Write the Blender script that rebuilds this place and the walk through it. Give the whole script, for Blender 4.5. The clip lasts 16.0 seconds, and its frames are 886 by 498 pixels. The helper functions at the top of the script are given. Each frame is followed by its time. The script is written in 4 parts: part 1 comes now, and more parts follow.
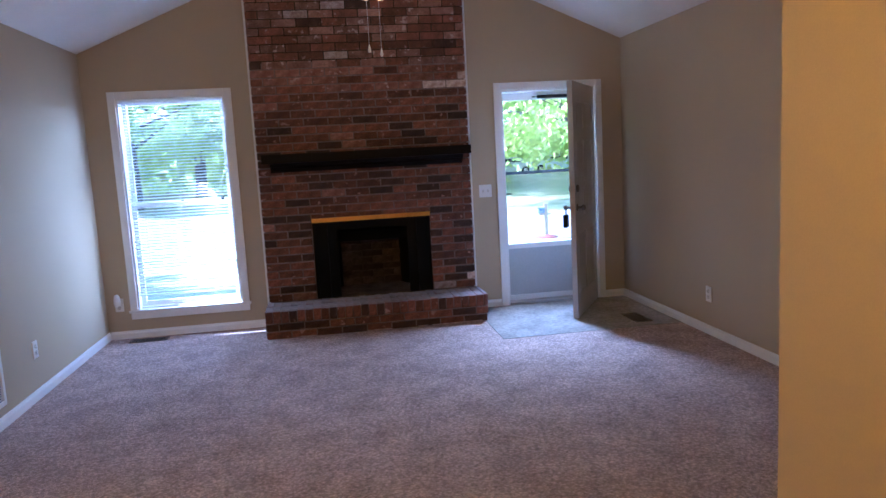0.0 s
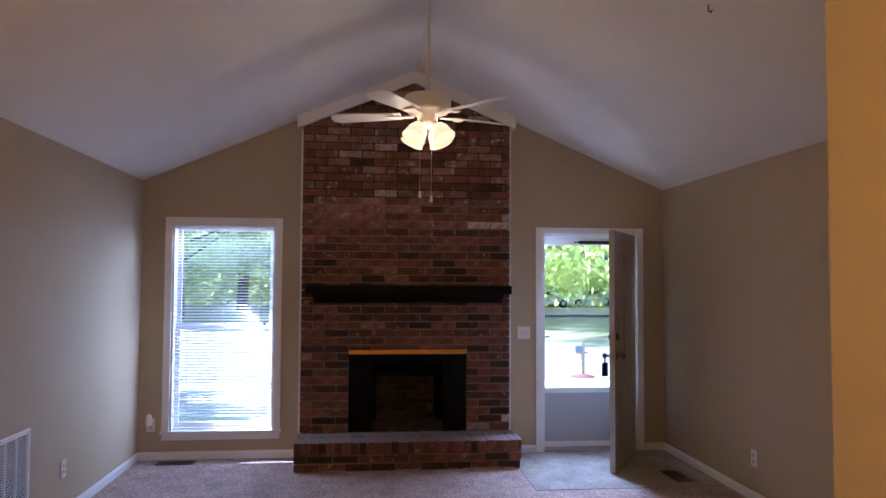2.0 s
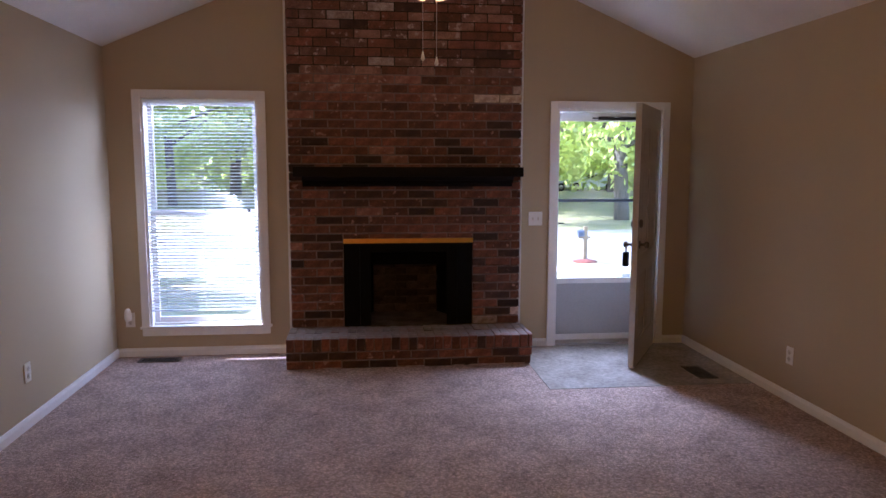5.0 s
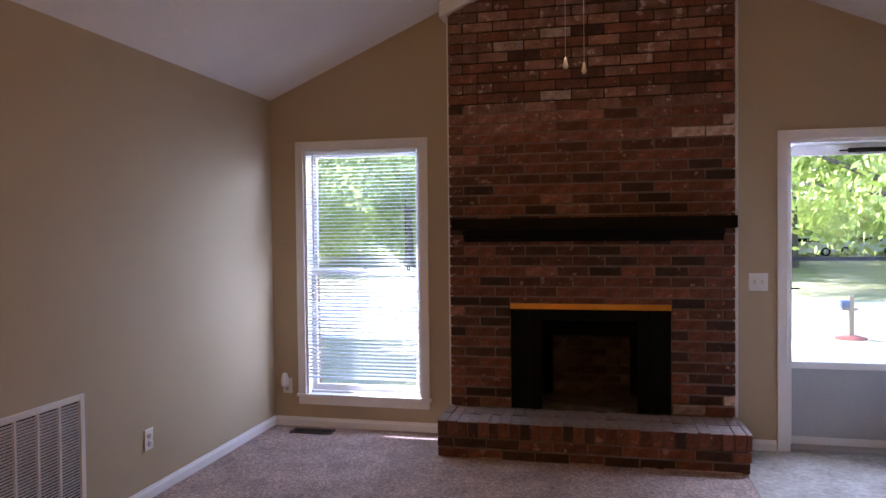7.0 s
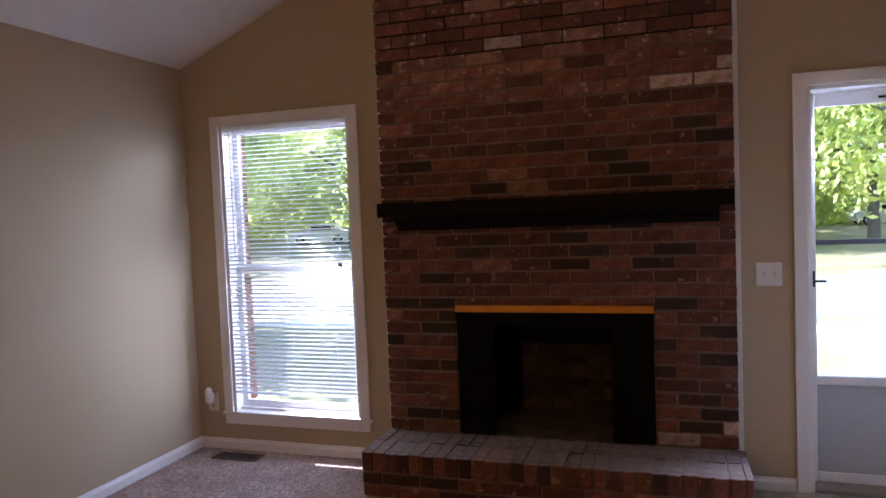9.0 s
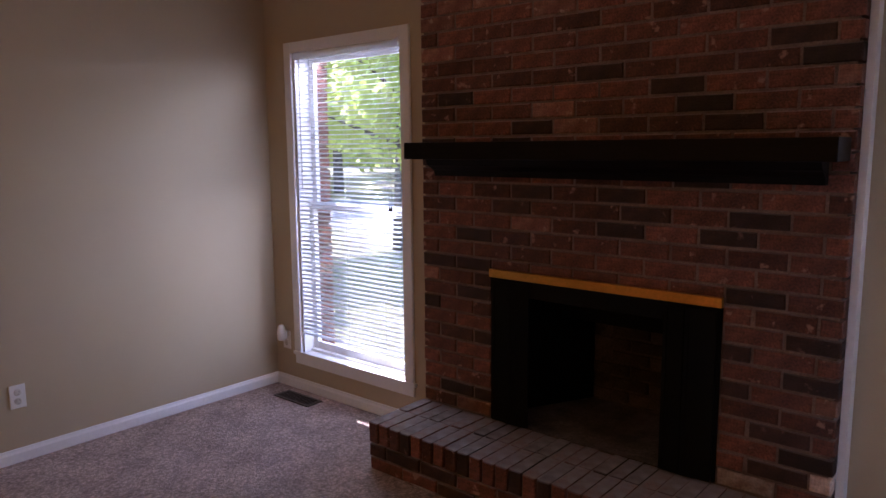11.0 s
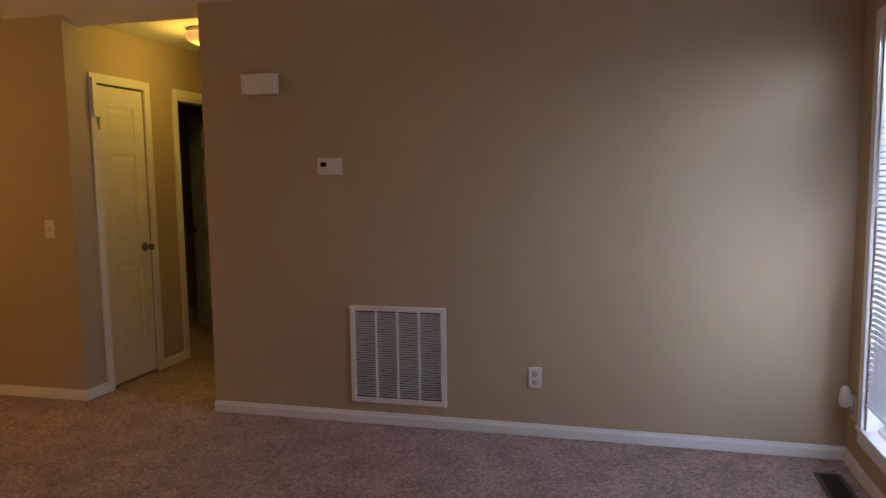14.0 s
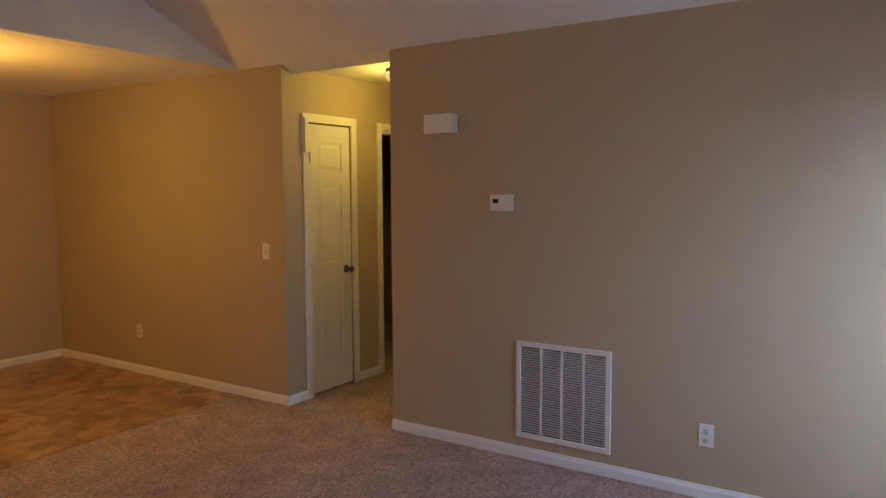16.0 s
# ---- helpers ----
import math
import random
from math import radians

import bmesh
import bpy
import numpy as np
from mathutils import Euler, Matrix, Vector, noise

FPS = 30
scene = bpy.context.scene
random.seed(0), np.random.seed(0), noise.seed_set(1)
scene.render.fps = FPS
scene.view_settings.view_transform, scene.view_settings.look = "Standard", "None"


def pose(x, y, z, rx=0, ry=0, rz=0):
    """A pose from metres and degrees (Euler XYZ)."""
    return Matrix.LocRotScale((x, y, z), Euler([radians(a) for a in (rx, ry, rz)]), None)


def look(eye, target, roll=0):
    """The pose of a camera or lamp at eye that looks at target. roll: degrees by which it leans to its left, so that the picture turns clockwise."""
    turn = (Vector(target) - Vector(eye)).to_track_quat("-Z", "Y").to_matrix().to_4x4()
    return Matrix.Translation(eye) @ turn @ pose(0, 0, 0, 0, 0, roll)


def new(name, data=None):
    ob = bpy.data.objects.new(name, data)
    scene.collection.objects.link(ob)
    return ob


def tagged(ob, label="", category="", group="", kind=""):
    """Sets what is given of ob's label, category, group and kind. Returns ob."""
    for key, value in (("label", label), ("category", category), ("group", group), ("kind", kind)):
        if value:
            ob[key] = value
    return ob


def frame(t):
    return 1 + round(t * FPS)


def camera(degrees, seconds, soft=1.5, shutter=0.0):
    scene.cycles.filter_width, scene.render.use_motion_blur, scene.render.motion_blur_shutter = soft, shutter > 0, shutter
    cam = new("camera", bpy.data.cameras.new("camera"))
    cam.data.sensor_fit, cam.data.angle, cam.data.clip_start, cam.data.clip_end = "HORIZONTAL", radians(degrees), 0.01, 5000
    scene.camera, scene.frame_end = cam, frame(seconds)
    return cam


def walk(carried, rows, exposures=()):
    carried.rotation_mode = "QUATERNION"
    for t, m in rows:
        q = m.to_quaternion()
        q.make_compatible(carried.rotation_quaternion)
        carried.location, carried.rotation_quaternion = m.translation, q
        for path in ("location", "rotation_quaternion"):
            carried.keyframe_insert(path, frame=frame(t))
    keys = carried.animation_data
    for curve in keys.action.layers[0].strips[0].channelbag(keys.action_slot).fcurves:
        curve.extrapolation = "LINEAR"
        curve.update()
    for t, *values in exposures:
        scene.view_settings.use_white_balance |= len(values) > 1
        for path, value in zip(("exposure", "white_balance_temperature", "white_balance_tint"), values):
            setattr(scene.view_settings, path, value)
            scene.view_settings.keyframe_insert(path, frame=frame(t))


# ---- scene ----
cam = camera(63.8, 16.0)
PATH = [
    (0, (2.002, -6.462, 1.465), (2.3, -4.502, 1.199), -3.1),
    (0.5, (2.003, -6.495, 1.554), (2.163, -4.533, 1.201), -0.1),
    (1, (1.972, -6.486, 1.631), (2.132, -4.509, 1.38), 0.9),
    (1.5, (1.952, -6.486, 1.654), (2.137, -4.498, 1.554), 0.2),
    (2, (1.975, -6.483, 1.572), (2.184, -4.495, 1.661), 0.3),
    (2.5, (1.984, -6.488, 1.594), (2.233, -4.51, 1.753), 1.1),
    (3, (1.933, -6.472, 1.569), (2.167, -4.485, 1.6), 1.2),
    (3.5, (1.994, -6.44, 1.526), (2.234, -4.462, 1.355), 1.1),
    (3.7, (1.976, -6.392, 1.53), (2.224, -4.422, 1.292), 0.9),
    (5.8, (1.978, -5.53, 1.553), (2.121, -3.548, 1.325), -2.0),
    (6, (2.024, -5.472, 1.537), (2.086, -3.481, 1.363), -1.7),
    (6.5, (2.227, -5.246, 1.553), (1.981, -3.276, 1.31), -1.9),
    (7, (2.433, -4.943, 1.446), (1.993, -2.993, 1.398), -0.6),
    (7.5, (2.481, -4.684, 1.445), (2.177, -2.71, 1.345), -0.6),
    (8, (2.661, -4.409, 1.481), (2.277, -2.448, 1.393), -0.9),
    (8.2, (2.712, -4.297, 1.476), (2.288, -2.345, 1.374), -2.0),
    (10.3, (3.47, -3.083, 1.504), (2.479, -1.349, 1.403), -1.1),
    (10.5, (3.532, -2.961, 1.539), (2.482, -1.267, 1.367), -2.6),
    (11, (3.722, -2.721, 1.511), (2.442, -1.211, 1.226), -0.5),
    (11.5, (3.787, -2.392, 1.496), (2.276, -1.117, 1.197), -0.2),
    (12, (3.819, -2.114, 1.468), (2.117, -1.101, 1.191), -3.3),
    (12.5, (3.879, -1.793, 1.463), (2.007, -1.166, 1.145), -3.1),
    (13, (3.8, -1.497, 1.463), (1.833, -1.254, 1.201), -4.8),
    (13.5, (3.825, -1.245, 1.43), (1.86, -1.49, 1.157), -2.5),
    (14, (3.771, -1.06, 1.436), (1.845, -1.559, 1.226), -0.8),
    (14.5, (3.716, -0.967, 1.46), (1.8, -1.513, 1.288), -0.5),
    (15, (3.737, -0.889, 1.496), (1.872, -1.597, 1.347), 0.9),
    (15.5, (3.68, -0.786, 1.525), (1.901, -1.687, 1.367), 0.1),
    (16, (3.635, -0.746, 1.574), (1.962, -1.829, 1.403), -0.3),
]
walk(cam, [(t, look(eye, target, roll)) for t, eye, target, roll in PATH],
     [(0, 3.65, 4080, 15), (0.5, 3.5, 4200, 15), (1.5, 3.25, 4430, 18), (2.5, 3.2, 4700, 22), (3.5, 3.15, 4850, 24), (8, 3.0, 5250, 22), (11, 2.6, 5350, 31), (12.5, 2.6, 5280, 33), (14, 2.6, 5550, 18), (15, 2.9, 4980, 13), (16, 3.15, 5000, 15)])

W, RIDGE_X, EAVE, RIDGE = 4.75, 2.375, 2.44, 3.46
YG = -4.87          # where the vault ends
YS = -7.42          # far end of the dining area
XP = 3.085          # partition of the dining area
HALL_S, HALL_N = -4.44, -3.49


# ---- light ----
world = bpy.data.worlds.new("sky")
scene.world = world
world.use_nodes = True
wn = world.node_tree
sky = wn.nodes.new("ShaderNodeTexSky")
sky.sky_type, sky.sun_disc = "NISHITA", False
SUN = Vector((-0.49, 0.31, 0.66)).normalized()
sky.sun_elevation = math.asin(SUN.z)
sky.sun_rotation = math.atan2(SUN.x, SUN.y)
wn.links.new(sky.outputs[0], wn.nodes["Background"].inputs[0])
wn.nodes["Background"].inputs[1].default_value = 0.115
sun = new("sun", bpy.data.lights.new("sun", "SUN"))
sun.data.energy, sun.data.angle, sun.data.color = 2.6, radians(0.5), (1.0, 0.95, 0.86)
sun.matrix_world = look(SUN * 30, (0, 0, 0))


def lamp(name, where, watts, colour, size):
    ob = new(name, bpy.data.lights.new(name, "POINT"))
    ob.data.energy, ob.data.color, ob.data.shadow_soft_size = watts, colour, size
    ob.location = where
    return ob


def sky_lamp(name, eye, target, width, height, watts, spread=180):
    ob = new(name, bpy.data.lights.new(name, "AREA"))
    ob.data.shape, ob.data.size, ob.data.size_y = "RECTANGLE", width, height
    ob.data.energy, ob.data.color = watts, (0.91, 0.93, 1.0)
    ob.data.spread = radians(spread)
    ob.matrix_world = look(eye, target)


# daylight in the jamb and the heads of the two openings
sky_lamp("window_skylight", (1.13, 0.195, 0.95), (0.53, -0.42, 0.25), 0.08, 1.3, 2.6)
sky_lamp("window_head_skylight", (0.706, 0.2, 2.02), (0.706, -0.6, 1.5), 0.84, 0.05, 1.2)
sky_lamp("door_skylight", (3.8, 0.2, 1.965), (3.6, -1, 1.1), 0.4, 0.04, 5, 95)
lamp("dining_light", (1.64, -5.62, 1.985), 4.4, (1.0, 0.44, 0.035), 0.07)
lamp("hall_light", (-0.64, -3.87, 2.3), 1.2, (1.0, 0.62, 0.06), 0.06)


# ---- materials ----
def mat(name, colour, rough=0.7, metal=0.0, vary=0.12, scale=6.0, fine=80.0, bump=0.15, depth=0.002, random_tone=0.0,
        colour2=None, spec=0.5, island=0.0, stretch=(1, 1, 1), detail=4):
    m = bpy.data.materials.new(name)
    m.use_nodes = True
    n, l = m.node_tree.nodes, m.node_tree.links
    b = n["Principled BSDF"]
    b.inputs["Roughness"].default_value, b.inputs["Metallic"].default_value = rough, metal
    b.inputs["Specular IOR Level"].default_value = spec
    co = n.new("ShaderNodeTexCoord")
    mp = n.new("ShaderNodeMapping")
    mp.inputs["Scale"].default_value = stretch
    l.new(co.outputs["Object"], mp.inputs["Vector"])
    big, small = n.new("ShaderNodeTexNoise"), n.new("ShaderNodeTexNoise")
    big.inputs["Scale"].default_value, small.inputs["Scale"].default_value = scale, fine
    big.inputs["Detail"].default_value, small.inputs["Detail"].default_value = 5, detail
    small.inputs["Roughness"].default_value = 0.6 if detail < 6 else 0.8
    l.new(mp.outputs[0], big.inputs["Vector"]), l.new(mp.outputs[0], small.inputs["Vector"])
    mix = n.new("ShaderNodeMixRGB")
    c2 = colour2 or tuple(c * (1 - vary * 1.6) for c in colour)
    mix.inputs[1].default_value, mix.inputs[2].default_value = (*colour, 1), (*c2, 1)
    ramp = n.new("ShaderNodeMapRange")
    ramp.inputs[1].default_value, ramp.inputs[2].default_value = 0.35, 0.68
    l.new(big.outputs["Fac"], ramp.inputs[0]), l.new(ramp.outputs[0], mix.inputs[0])
    hsv = n.new("ShaderNodeHueSaturation")
    l.new(mix.outputs[0], hsv.inputs["Color"])
    add = n.new("ShaderNodeMapRange")
    add.inputs[1].default_value, add.inputs[2].default_value = 0.32, 0.68
    add.inputs[3].default_value, add.inputs[4].default_value = 1 - vary, 1 + vary
    l.new(small.outputs["Fac"], add.inputs[0])
    out = add.outputs[0]
    if random_tone or island:
        src = n.new("ShaderNodeObjectInfo").outputs["Random"] if random_tone else n.new("ShaderNodeNewGeometry").outputs["Random Per Island"]
        k = random_tone or island
        r = n.new("ShaderNodeMapRange")
        r.inputs[3].default_value, r.inputs[4].default_value = 1 - k, 1 + k
        l.new(src, r.inputs[0])
        mul = n.new("ShaderNodeMath")
        mul.operation = "MULTIPLY"
        l.new(out, mul.inputs[0]), l.new(r.outputs[0], mul.inputs[1])
        out = mul.outputs[0]
    l.new(out, hsv.inputs["Value"])
    l.new(hsv.outputs[0], b.inputs["Base Color"])
    if bump:
        bp = n.new("ShaderNodeBump")
        bp.inputs["Strength"].default_value, bp.inputs["Distance"].default_value = bump, depth
        l.new(small.outputs["Fac"], bp.inputs["Height"]), l.new(bp.outputs[0], b.inputs["Normal"])
    return m


def glow(name, colour, strength):
    m = mat(name, colour, 0.4, bump=0)
    b = m.node_tree.nodes["Principled BSDF"]
    b.inputs["Emission Color"].default_value, b.inputs["Emission Strength"].default_value = (*colour, 1), strength
    return m


WALL = mat("wall_paint", (0.48, 0.395, 0.265), 0.75, vary=0.03, scale=1.2, fine=220, bump=0.25, depth=0.0015)
CEIL = mat("ceiling_paint", (0.84, 0.82, 0.79), 0.9, vary=0.04, scale=2, fine=90, bump=0.6, depth=0.004)
TRIM = mat("white_trim", (0.84, 0.84, 0.84), 0.35, vary=0.03, scale=4, fine=60, bump=0.05)
WHITE = mat("white_plastic", (0.8, 0.79, 0.77), 0.35, vary=0.02, bump=0)
CARPET = mat("carpet_pile", (0.64, 0.50, 0.445), 0.97, vary=0.5, scale=4.5, fine=42, bump=0.9, depth=0.012, spec=0.1, colour2=(0.48, 0.37, 0.325), detail=9)
CARPET.node_tree.nodes["Noise Texture.001"].inputs["Distortion"].default_value = 1.6


def tufts(m, scale, deep):
    """Short tufts of pile, with the shade in their gaps put into the colour."""
    n, l = m.node_tree.nodes, m.node_tree.links
    wob, mix, vor, ramp, hsv, bp = (n.new("ShaderNode" + k) for k in ("TexNoise", "MixRGB", "TexVoronoi", "MapRange", "HueSaturation", "Bump"))
    co = n["Texture Coordinate"].outputs["Object"]
    wob.inputs["Scale"].default_value, mix.inputs[0].default_value, vor.inputs["Scale"].default_value = 30, 0.035, scale
    l.new(co, wob.inputs["Vector"]), l.new(co, mix.inputs[1]), l.new(wob.outputs["Color"], mix.inputs[2]), l.new(mix.outputs[0], vor.inputs["Vector"])
    ramp.inputs[1].default_value, ramp.inputs[2].default_value = 0.1, 0.75
    ramp.inputs[3].default_value, ramp.inputs[4].default_value = 1.12, 1 - deep
    l.new(vor.outputs["Distance"], ramp.inputs[0])
    b = n["Principled BSDF"]
    l.new(b.inputs["Base Color"].links[0].from_socket, hsv.inputs["Color"]), l.new(ramp.outputs[0], hsv.inputs["Value"]), l.new(hsv.outputs[0], b.inputs["Base Color"])
    bp.inputs["Strength"].default_value, bp.inputs["Distance"].default_value = 0.7, 0.008
    l.new(ramp.outputs[0], bp.inputs["Height"]), l.new(b.inputs["Normal"].links[0].from_socket, bp.inputs["Normal"]), l.new(bp.outputs[0], b.inputs["Normal"])


tufts(CARPET, 58, 0.34)
VINYL = mat("vinyl_tile", (0.42, 0.28, 0.15), 0.3, vary=0.12, scale=5, fine=30, bump=0.05, colour2=(0.25, 0.14, 0.07))


def patchwork(m, scale):
    """Random mottled patches of tone, like a stone-pattern sheet floor."""
    n, l = m.node_tree.nodes, m.node_tree.links
    co, wob, vor, mul, ramp = (n.new("ShaderNode" + k) for k in ("TexCoord", "TexNoise", "TexVoronoi", "VectorMath", "MapRange"))
    wob.inputs["Scale"].default_value, vor.inputs["Scale"].default_value = 9, scale
    mix = n.new("ShaderNodeMixRGB")
    mix.inputs[0].default_value = 0.12
    l.new(co.outputs["Object"], wob.inputs["Vector"]), l.new(co.outputs["Object"], mix.inputs[1]), l.new(wob.outputs["Color"], mix.inputs[2])
    l.new(mix.outputs[0], vor.inputs["Vector"])
    sep = n.new("ShaderNodeSeparateColor")
    l.new(vor.outputs["Color"], sep.inputs[0])
    ramp.inputs[3].default_value, ramp.inputs[4].default_value = 0.62, 1.35
    l.new(sep.outputs[0], ramp.inputs[0])
    b = n["Principled BSDF"]
    old = b.inputs["Base Color"].links[0].from_socket
    hsv = n.new("ShaderNodeHueSaturation")
    l.new(old, hsv.inputs["Color"]), l.new(ramp.outputs[0], hsv.inputs["Value"]), l.new(hsv.outputs[0], b.inputs["Base Color"])


patchwork(VINYL, 10)
ENTRYV = mat("entry_vinyl", (0.44, 0.41, 0.38), 0.16, vary=0.2, scale=4, fine=30, bump=0.05)
BRICK = mat("red_brick", (0.195, 0.072, 0.041), 0.8, vary=0.46, scale=14, fine=110, bump=0.7, depth=0.006, random_tone=0.5, colour2=(0.105, 0.038, 0.024))
DARKB = mat("burnt_brick", (0.062, 0.027, 0.018), 0.8, vary=0.3, scale=14, fine=110, bump=0.7, depth=0.006, random_tone=0.4)
PALEB = mat("pale_brick", (0.60, 0.50, 0.43), 0.85, vary=0.25, scale=20, fine=110, bump=0.6, depth=0.005, random_tone=0.3, colour2=(0.34, 0.22, 0.17))
TANB = mat("brown_brick", (0.31, 0.155, 0.10), 0.75, vary=0.34, scale=14, fine=110, bump=0.7, depth=0.006, random_tone=0.3, colour2=(0.18, 0.07, 0.045))
MORTAR = mat("mortar", (0.25, 0.18, 0.145), 0.95, vary=0.25, scale=10, fine=150, bump=0.6, depth=0.004)
# upper chimney: its own brick tones, and darker mortar set further back
UPPERB = mat("upper_red_brick", (0.20, 0.072, 0.042), 0.7, vary=0.34, scale=14, fine=110, bump=0.7, depth=0.006, island=0.4, colour2=(0.11, 0.042, 0.026))
UPPERT = mat("upper_brown_brick", (0.29, 0.155, 0.105), 0.62, vary=0.34, scale=14, fine=110, bump=0.7, depth=0.006, island=0.35, colour2=(0.17, 0.075, 0.05))
DEEP_MORTAR = mat("dark_mortar", (0.05, 0.03, 0.022), 0.95, vary=0.25, scale=10, fine=150, bump=0.6, depth=0.004)
GREYB = mat("grey_brick", (0.36, 0.31, 0.29), 0.8, vary=0.2, scale=9, fine=60, bump=0.5, depth=0.004, colour2=(0.25, 0.19, 0.17), random_tone=0.15)
MANTEL = mat("dark_stained_wood", (0.007, 0.0042, 0.0032), 0.5, vary=0.3, scale=5, fine=30, bump=0.2, stretch=(1, 12, 12), spec=0.12)
# near black: real black parts, and the shade inside vents
BLACK = mat("black_metal_and_shade", (0.004, 0.004, 0.004), 0.75, vary=0.2, bump=0.1, spec=0.12)
SOOT = mat("sooty_brick", (0.10, 0.07, 0.058), 0.95, vary=0.4, scale=8, bump=0.6, random_tone=0.4)
BRASS = mat("polished_brass", (0.82, 0.47, 0.08), 0.28, 1.0, vary=0.08, bump=0.03)
AGED = mat("aged_nickel", (0.16, 0.14, 0.125), 0.3, 0.9, vary=0.1, bump=0.02)
TOGGLE = mat("almond_plastic", (0.62, 0.59, 0.54), 0.4, vary=0.02, bump=0)
CHROME = mat("satin_nickel", (0.45, 0.42, 0.38), 0.28, 1.0, vary=0.05, bump=0.02)
REGM = mat("brown_metal", (0.11, 0.09, 0.075), 0.45, 0.5, bump=0.05)
DARKM = mat("dark_bronze", (0.03, 0.025, 0.02), 0.4, 0.8, bump=0.05)
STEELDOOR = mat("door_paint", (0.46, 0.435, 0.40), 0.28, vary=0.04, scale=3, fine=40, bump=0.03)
RAILM = mat("grey_aluminium", (0.10, 0.115, 0.15), 0.4, 0.3, vary=0.05, bump=0.02)
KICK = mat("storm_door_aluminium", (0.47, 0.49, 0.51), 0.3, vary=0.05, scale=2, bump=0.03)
SLAT = mat("blind_vinyl", (0.84, 0.85, 0.87), 0.45, vary=0.02, bump=0)
FLUTED = glow("lit_frosted_glass", (1.0, 0.62, 0.26), 0.13)
DOME = glow("lit_amber_glass", (1.0, 0.6, 0.17), 0.08)
GRASS = mat("lawn", (0.155, 0.155, 0.062), 0.9, vary=0.35, scale=0.6, fine=30, bump=0.5, depth=0.02, colour2=(0.23, 0.20, 0.115))
ASPHALT = mat("pale_worn_asphalt", (0.22, 0.22, 0.23), 0.9, vary=0.2, scale=2, fine=60, bump=0.3)
CONCRETE = mat("concrete", (0.45, 0.43, 0.40), 0.85, vary=0.12, scale=2, fine=60, bump=0.3)
BARK = mat("bark", (0.20, 0.17, 0.145), 0.95, vary=0.35, scale=5, fine=30, bump=0.9, depth=0.03, stretch=(3, 3, 0.6))
LEAF = mat("leaves", (0.10, 0.19, 0.045), 0.5, vary=0.25, scale=0.5, fine=6, bump=0, island=0.7, colour2=(0.17, 0.21, 0.035))
MULCH = mat("red_mulch", (0.2, 0.055, 0.035), 0.95, vary=0.3, fine=40, bump=0.8, depth=0.02)
PALEW = mat("weathered_wood", (0.27, 0.2, 0.11), 0.8, vary=0.15, bump=0.2)
SIDING = mat("house_siding", (0.5, 0.5, 0.5), 0.7, vary=0.05, bump=0.05)
CARPAINT = mat("white_car_paint", (0.72, 0.73, 0.75), 0.25, vary=0.03, bump=0)
ROOFM = mat("roof_shingle", (0.09, 0.08, 0.08), 0.9, vary=0.3, fine=8, bump=0.2)
LEAFY = (0.72, 0.80, 0.27, 1)
for _m, _c, _f in ((SLAT, (0.86, 0.87, 0.90, 1), 0.6), (LEAF, LEAFY, 0.7)):
    _n, _l = _m.node_tree.nodes, _m.node_tree.links
    _t, _x = _n.new("ShaderNodeBsdfTranslucent"), _n.new("ShaderNodeMixShader")
    _t.inputs["Color"].default_value = _c
    _x.inputs[0].default_value = _f
    _l.new(_n["Principled BSDF"].outputs[0], _x.inputs[1]), _l.new(_t.outputs[0], _x.inputs[2]), _l.new(_x.outputs[0], _n["Material Output"].inputs[0])
glass = bpy.data.materials.new("clear_glass")
glass.use_nodes = True
gn = glass.node_tree
gt, gg, gm = (gn.nodes.new("ShaderNode" + k) for k in ("BsdfTransparent", "BsdfGlossy", "MixShader"))
gg.inputs["Roughness"].default_value = 0.02
gm.inputs[0].default_value = 0.045
gn.links.new(gt.outputs[0], gm.inputs[1]), gn.links.new(gg.outputs[0], gm.inputs[2])
gn.links.new(gm.outputs[0], gn.nodes["Material Output"].inputs[0])


# ---- mesh helpers ----
def box(bm, x0, x1, y0, y1, z0, z1, bevel=0.0, m=None):
    v = [bm.verts.new(c) for c in ((x0, y0, z0), (x1, y0, z0), (x1, y1, z0), (x0, y1, z0), (x0, y0, z1), (x1, y0, z1), (x1, y1, z1), (x0, y1, z1))]
    f = [bm.faces.new([v[i] for i in q]) for q in ((3, 2, 1, 0), (4, 5, 6, 7), (0, 1, 5, 4), (1, 2, 6, 5), (2, 3, 7, 6), (3, 0, 4, 7))]
    if m is not None:
        bmesh.ops.transform(bm, matrix=m, verts=v)
    if bevel:
        bmesh.ops.bevel(bm, geom=list({e for g in f for e in g.edges}), offset=bevel, segments=2, affect="EDGES", profile=0.6)


def prism(bm, pts, plane, a, b):
    """A polygon in a plane (xz, yz or xy), pulled from a to b along the third axis."""
    put = {"xz": lambda p, d: (p[0], d, p[1]), "yz": lambda p, d: (d, p[0], p[1]), "xy": lambda p, d: (p[0], p[1], d)}[plane]
    lo, hi = [bm.verts.new(put(p, a)) for p in pts], [bm.verts.new(put(p, b)) for p in pts]
    faces = [bm.faces.new(lo), bm.faces.new(hi)]
    for i in range(len(pts)):
        j = (i + 1) % len(pts)
        faces.append(bm.faces.new((lo[i], lo[j], hi[j], hi[i])))
    bmesh.ops.recalc_face_normals(bm, faces=faces)


